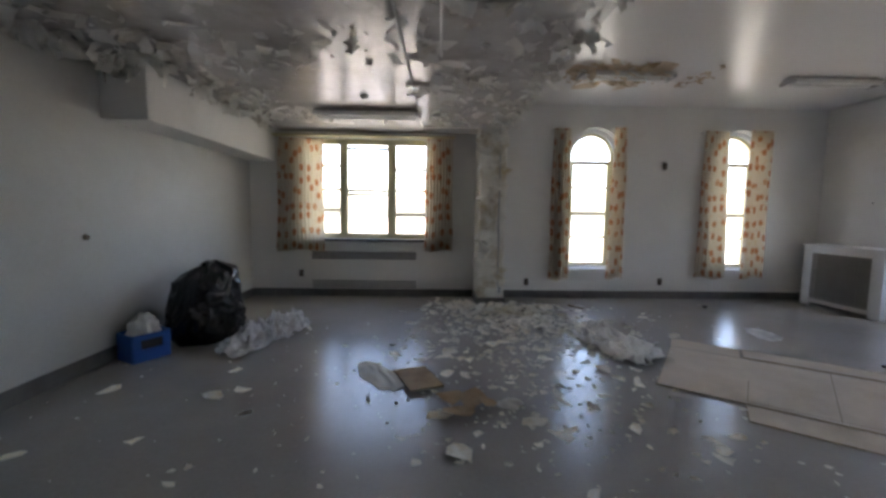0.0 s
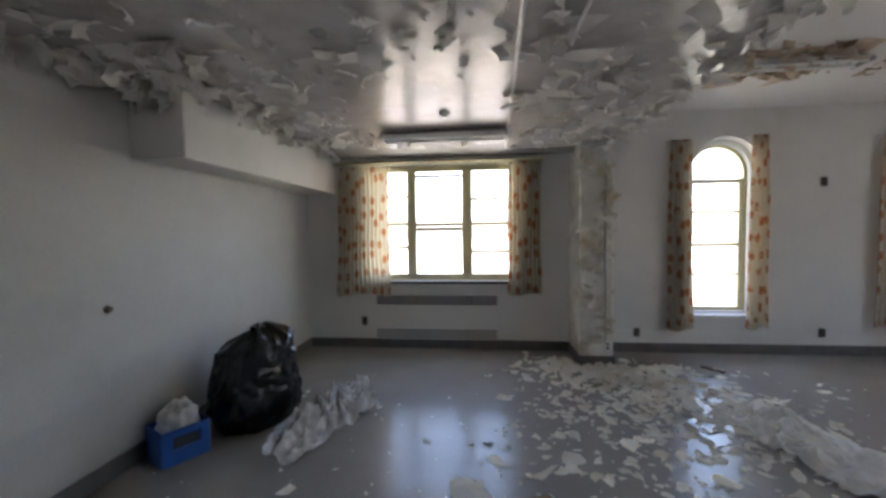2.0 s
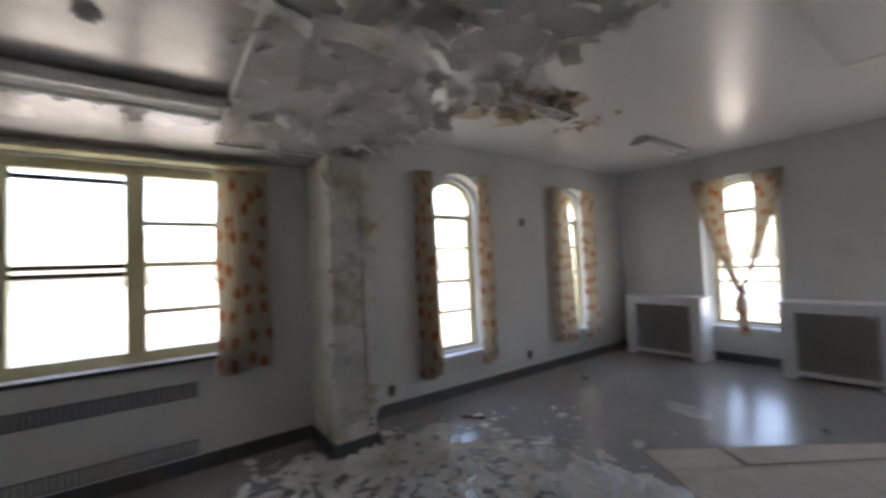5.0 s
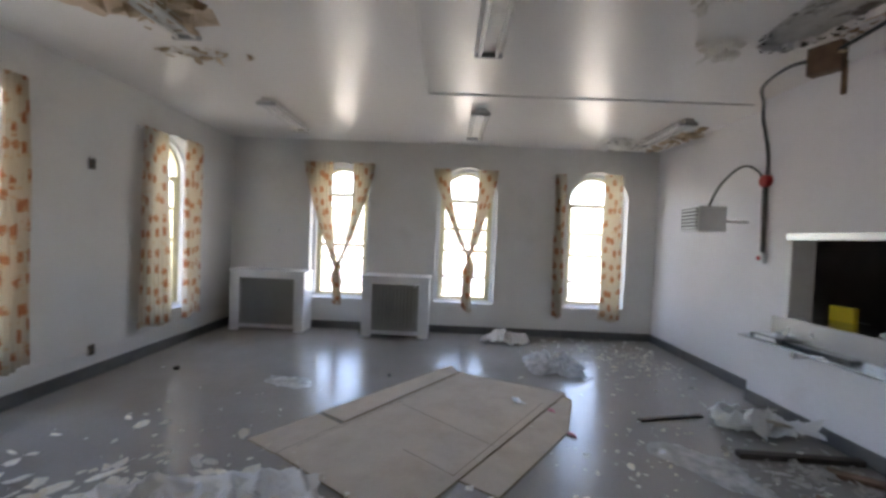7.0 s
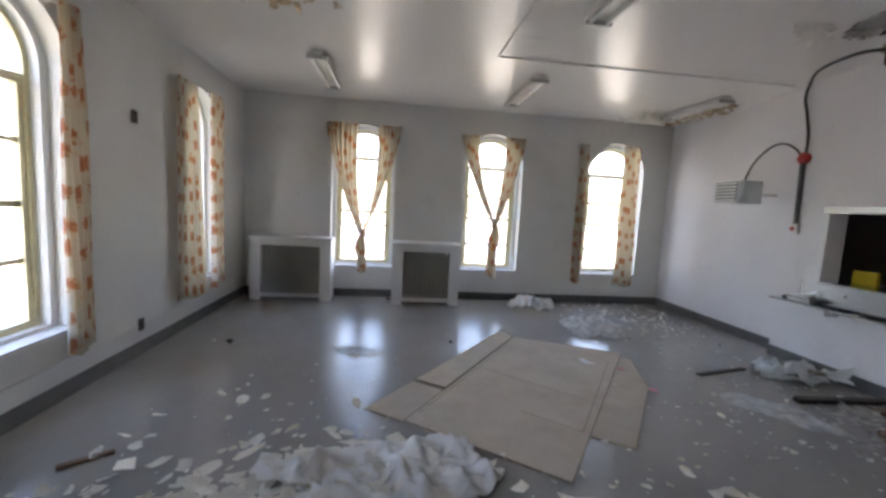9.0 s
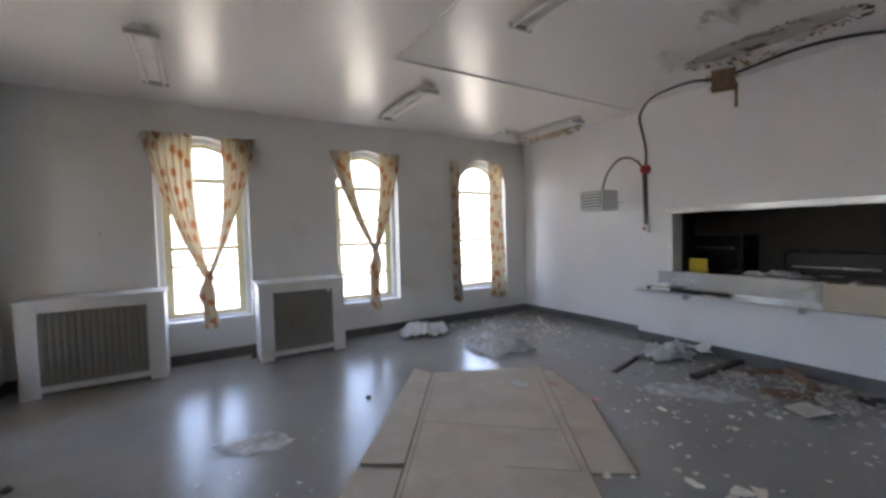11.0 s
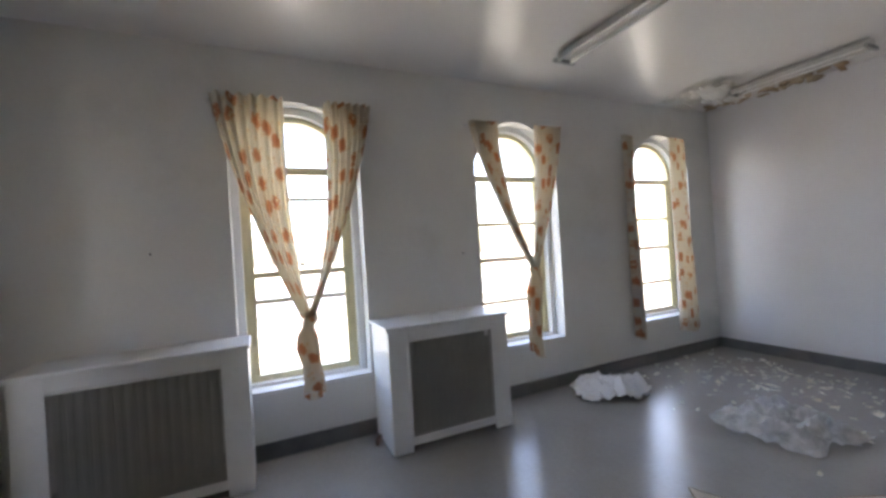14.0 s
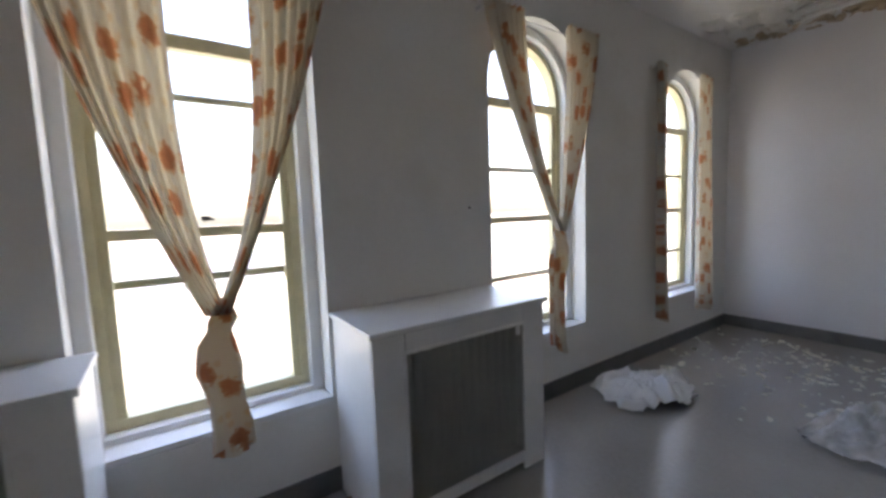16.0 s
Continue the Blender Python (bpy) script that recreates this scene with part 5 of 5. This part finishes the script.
sheet("dark_rubbish", 2.15, -0.15, 0.25, 0.14, 20, 0.10, 10, M_BAG, "dark crumpled rubbish along the skirting", "rubbish", 61, 0.3)
card("plaster_square", [(2.46, 0.80), (2.36, 0.50), (2.60, 0.40), (2.68, 0.70)], 0.03, "broken square of pale plaster in the rubble", M_FLAKE)

# black refuse bag
bag = thing("refuse_bag", -2.22, 4.58, 0, "full black plastic refuse bag standing by the wall", "refuse bag")
b2 = bmesh.new()
n, levels = 96, 60
rings = []
for k in range(levels + 1):
    t = k / levels
    z = 0.87 * t
    r = 0.40 * (1 - 0.28 * t ** 2.2) * (0.82 + 0.18 * min(1, t * 6)) if t < 0.86 else 0.40 * 0.80 * (1 - ((t - 0.86) / 0.14) ** 1.6 * 0.72)
    ring = []
    for i in range(n):
        a = 2 * math.pi * i / n
        p = Vector((math.cos(a) * 2.2, math.sin(a) * 2.2, z * 3.2))
        crease = (1 - 2.4 * abs(noise.noise(p * 1.9 + Vector((3, 1, 2))))) * 0.06 + (1 - 2.4 * abs(noise.noise(Vector((p.x * 3.4, p.y * 3.4, p.z * 1.3))))) * 0.04
        rr = r * (1 + 0.09 * noise.noise(p) + crease + 0.016 * (1 - 2 * abs(noise.noise(p * 7))))
        ring.append(b2.verts.new((rr * math.cos(a) * 0.92 + 0.05 * t, rr * math.sin(a), z + (0.06 * noise.noise(p * 1.4) if k > 2 else 0) + (0.05 * math.cos(a - 0.4) if t > 0.8 else 0))))
    rings.append(ring)
for a, b in zip(rings, rings[1:]):
    for i in range(n):
        b2.faces.new((a[i], a[(i + 1) % n], b[(i + 1) % n], b[i]))
b2.faces.new(rings[-1])
b2.faces.new(rings[0][::-1])
part("bag_body", b2, M_BAG, bag, "", True)
b2 = bmesh.new()
for k in range(4):
    flake_bm(b2, Matrix.Translation((0.02, 0.0, 0.85 + 0.012 * k)) @ Euler((rnd.uniform(-0.5, 0.5), rnd.uniform(-0.5, 0.5), k)).to_matrix().to_4x4(), rnd, 0.07, 0.6)
part("bag_neck", b2, M_BAG, bag)

# blue crate with a white plastic bag
crate = thing("plastic_crate", -2.47, 3.92, 0, "blue plastic crate on the floor by the wall", "crate", rz=61)
for s in (-1, 1):
    part("side_panel", box(-0.17, 0.17, s * 0.147 - 0.008, s * 0.147 + 0.008, 0, 0.12, 0.003), M_BLUE, crate)
    part("side_rim", box(-0.17, 0.17, s * 0.147 - 0.012, s * 0.147 + 0.012, 0.215, 0.27, 0.004), M_BLUE, crate)
    for k in (-1, 1):
        part("rib", box(k * 0.135 - 0.035, k * 0.135 + 0.035, s * 0.147 - 0.007, s * 0.147 + 0.007, 0.12, 0.215), M_BLUE, crate)
    part("end_panel", box(s * 0.17 - 0.008, s * 0.17 + 0.008, -0.139, 0.139, 0, 0.27, 0.003), M_BLUE, crate)
part("bottom", box(-0.16, 0.16, -0.138, 0.138, 0.004, 0.02), M_BLUE, crate)
part("inner_panel", box(-0.15, 0.15, -0.13, -0.125, 0.03, 0.24), M_DARKMETAL, crate, "dark contents behind the slot")
b2 = bmesh.new()
bmesh.ops.create_icosphere(b2, subdivisions=4, radius=1.0)
for v in b2.verts:
    p = v.co.copy()
    q = 1 + 0.25 * noise.noise(p * 2.1) + 0.2 * (1 - 2 * abs(noise.noise(p * 3.2))) - 0.1
    v.co = Vector((p.x * 0.135 * q, p.y * 0.115 * q, max(-0.9, p.z) * 0.16 * q + 0.26))
pb = solo("carrier_bag", b2, M_CLOTH, "scrunched white carrier bag in the blue crate", "bag", smooth=True)
pb.matrix_world = pose(-2.47, 3.92, 0.02, 0, 0, 61)

# beige cabinet by the wall
cab = thing("cabinet", -2.38, 1.60, 0, "beige metal cabinet against the plain wall", "cabinet")
part("body", box(-0.23, 0.11, -0.38, 0.38, 0, 1.33, 0.006), M_BEIGE, cab)
part("top", box(-0.235, 0.13, -0.4, 0.42, 1.331, 1.352, 0.004), M_BEIGE, cab)
part("door", box(0.111, 0.125, -0.36, 0.36, 0.06, 1.29, 0.004), M_BEIGE, cab)
b2 = bmesh.new()
add_cyl(b2, (0.125, -0.30, 0.6), (0.145, -0.30, 0.6), 0.015, seg=10)
part("knob", b2, M_DARKMETAL, cab)
sheet("dark_bundle", -2.44, 1.62, 0.12, 0.22, 0, 0.09, 10, M_BAG, "dark crumpled cloth on top of the cabinet", "cloth", 71, 0.2).location.z = 1.352

# things on and behind the hatch
yb = thing("yellow_box", 4.17, -0.90, 1.052, "small bright yellow packet on the hatch sill", "packet", rz=10)
part("carton", box(-0.11, 0.11, -0.03, 0.03, 0, 0.15, 0.004), M_YELLOW, yb)
tr = thing("black_tray", 4.36, SOUTH_HATCH + 0.10, 0.79, "black till tray with a grey display on the counter", "tray", rz=4)
part("base", box(-0.18, 0.20, -0.07, 0.07, 0.001, 0.05, 0.01), M_BLACKAPP, tr)
part("display", box(-0.12, 0.13, 0.0705, 0.078, 0.008, 0.046, 0.002), M_WHITE, tr, "pale grey display")
part("cover", box(-0.10, 0.12, -0.05, 0.055, 0.0505, 0.085, 0.012), M_WHITE, tr, "pale grey display cover")
part("bar", box(-0.80, -0.181, -0.03, 0.03, 0.001, 0.035, 0.006), M_BLACKAPP, tr)
cb = thing("cardboard_box", 2.45, SOUTH_HATCH + 0.05, 0.79, "open brown cardboard box on the serving shelf", "box", rz=8)
for s in (-1, 1):
    part("long_side", box(-0.24, 0.24, s * 0.12 - 0.004, s * 0.12 + 0.004, 0, 0.26), M_CARD, cb)
    part("short_side", box(s * 0.24 - 0.004, s * 0.24 + 0.004, -0.115, 0.115, 0, 0.26), M_CARD, cb)
b2 = bmesh.new()
add_box(b2, 0, 0.2, -0.115, 0.115, 0, 0.006, 0, Matrix.Translation((0.24, 0, 0.26)) @ Matrix.Rotation(radians(25), 4, "Y"))
part("flap", b2, M_CARD, cb)
part("bottom", box(-0.235, 0.235, -0.115, 0.115, 0.001, 0.006), M_CARD, cb)
for x, w, h, d, lab in ((3.1, 1.1, 1.25, 0.7, "black catering oven in the dim kitchen"), (4.6, 0.8, 1.5, 0.6, "dark tall cabinet in the dim kitchen"), (1.7, 1.0, 1.1, 0.7, "steel kitchen worktop in the dim kitchen")):
    t = thing("kitchen_appliance", x, -2.6, 0, lab, "appliance")
    mt = M_STEEL if "steel" in lab else M_BLACKAPP
    part("body", box(-w / 2, w / 2, -d / 2, d / 2, 0, h, 0.02), mt, t)
    part("door", box(-w / 2 + 0.05, w / 2 - 0.05, d / 2 + 0.001, d / 2 + 0.02, 0.15, h - 0.25, 0.008), mt, t)
    part("handle", box(-w / 2 + 0.1, w / 2 - 0.1, d / 2 + 0.021, d / 2 + 0.05, h - 0.22, h - 0.19, 0.006), M_STEEL, t)


# ---- outside ----
def far_building(x, y, w, d, h, rz, label):
    t = thing("building", x, y, -4.2, label, "building", rz=rz)
    part("wall", box(-w / 2, w / 2, -d / 2, d / 2, 0, h), M_FACADE, t)
    b2 = bmesh.new()
    add_prism(b2, [(-d / 2 - 0.3, h), (d / 2 + 0.3, h), (0, h + 0.9)], lambda u, z, k: Vector((k, u, z)), -w / 2 - 0.3, w / 2 + 0.3)
    part("roof", b2, M_ROOF, t)


far_building(34, 4, 30, 10, 2.6, 90, "pale low building across the grounds")
far_building(-4, 24, 14, 9, 2.4, 0, "pale low building across the grounds")

# ---- small fittings ----
tag = thing("paper_tag", 6.913, 3.55, 0.86, "small white paper tag stuck on the radiator mesh", "tag")
part("tag_sheet", box(-0.004, 0.0, -0.018, 0.018, 0, 0.055, 0.001), M_WHITE, tag)
lk = thing("sash_lock", EAST + 0.24, 4.99, 1.576, "small dark sash lock on the window rail", "window lock")
part("base", box(-0.02, 0.0, -0.03, 0.03, 0, 0.012, 0.003), M_DARKMETAL, lk)
part("lever", box(-0.03, -0.012, -0.012, 0.03, 0.012, 0.024, 0.003), M_DARKMETAL, lk)
for y, z in ((3.0, 2.05), (3.45, 1.6), (6.1, 1.75)):
    st = thing("wall_screw", EAST, y, z, "tiny dark screw fixed in the plaster wall", "wall fitting")
    bm = bmesh.new()
    add_cyl(bm, (-0.012, 0, 0), (0, 0, 0), 0.008, seg=8)
    part("screw_head", bm, M_DARKMETAL, st)
sheet("sill_plastic", 3.15, SOUTH_HATCH - 0.10, 0.32, 0.09, 0, 0.10, 16, M_PLASTIC, "crumpled clear plastic on the hatch sill", "plastic sheet", 81, 0.25, 9).location.z = 1.052
# ragged rim of the ceiling hole
bm = bmesh.new()
for k in range(70):
    a = rnd.uniform(0, 6.283)
    x = (HOLE[0] + HOLE[1]) / 2 + (HOLE[1] - HOLE[0]) / 2 * math.copysign(abs(math.cos(a)) ** 0.8, math.cos(a))
    y = (HOLE[2] + HOLE[3]) / 2 + (HOLE[3] - HOLE[2]) / 2 * math.sin(a)
    m = Matrix.Translation((x + rnd.uniform(-0.02, 0.02), y + rnd.uniform(-0.02, 0.02), CEIL + rnd.uniform(-0.015, 0.03))) @ Euler((rnd.uniform(-0.5, 0.5), rnd.uniform(-0.5, 0.5), rnd.uniform(0, 6))).to_matrix().to_4x4()
    flake_bm(bm, m, rnd, rnd.uniform(0.02, 0.05), 0.4)
solo("ragged_plaster_rim", bm, [M_WOODDARK], "ragged broken plaster round the rim of the ceiling hole", "broken plaster", kind="stuff")
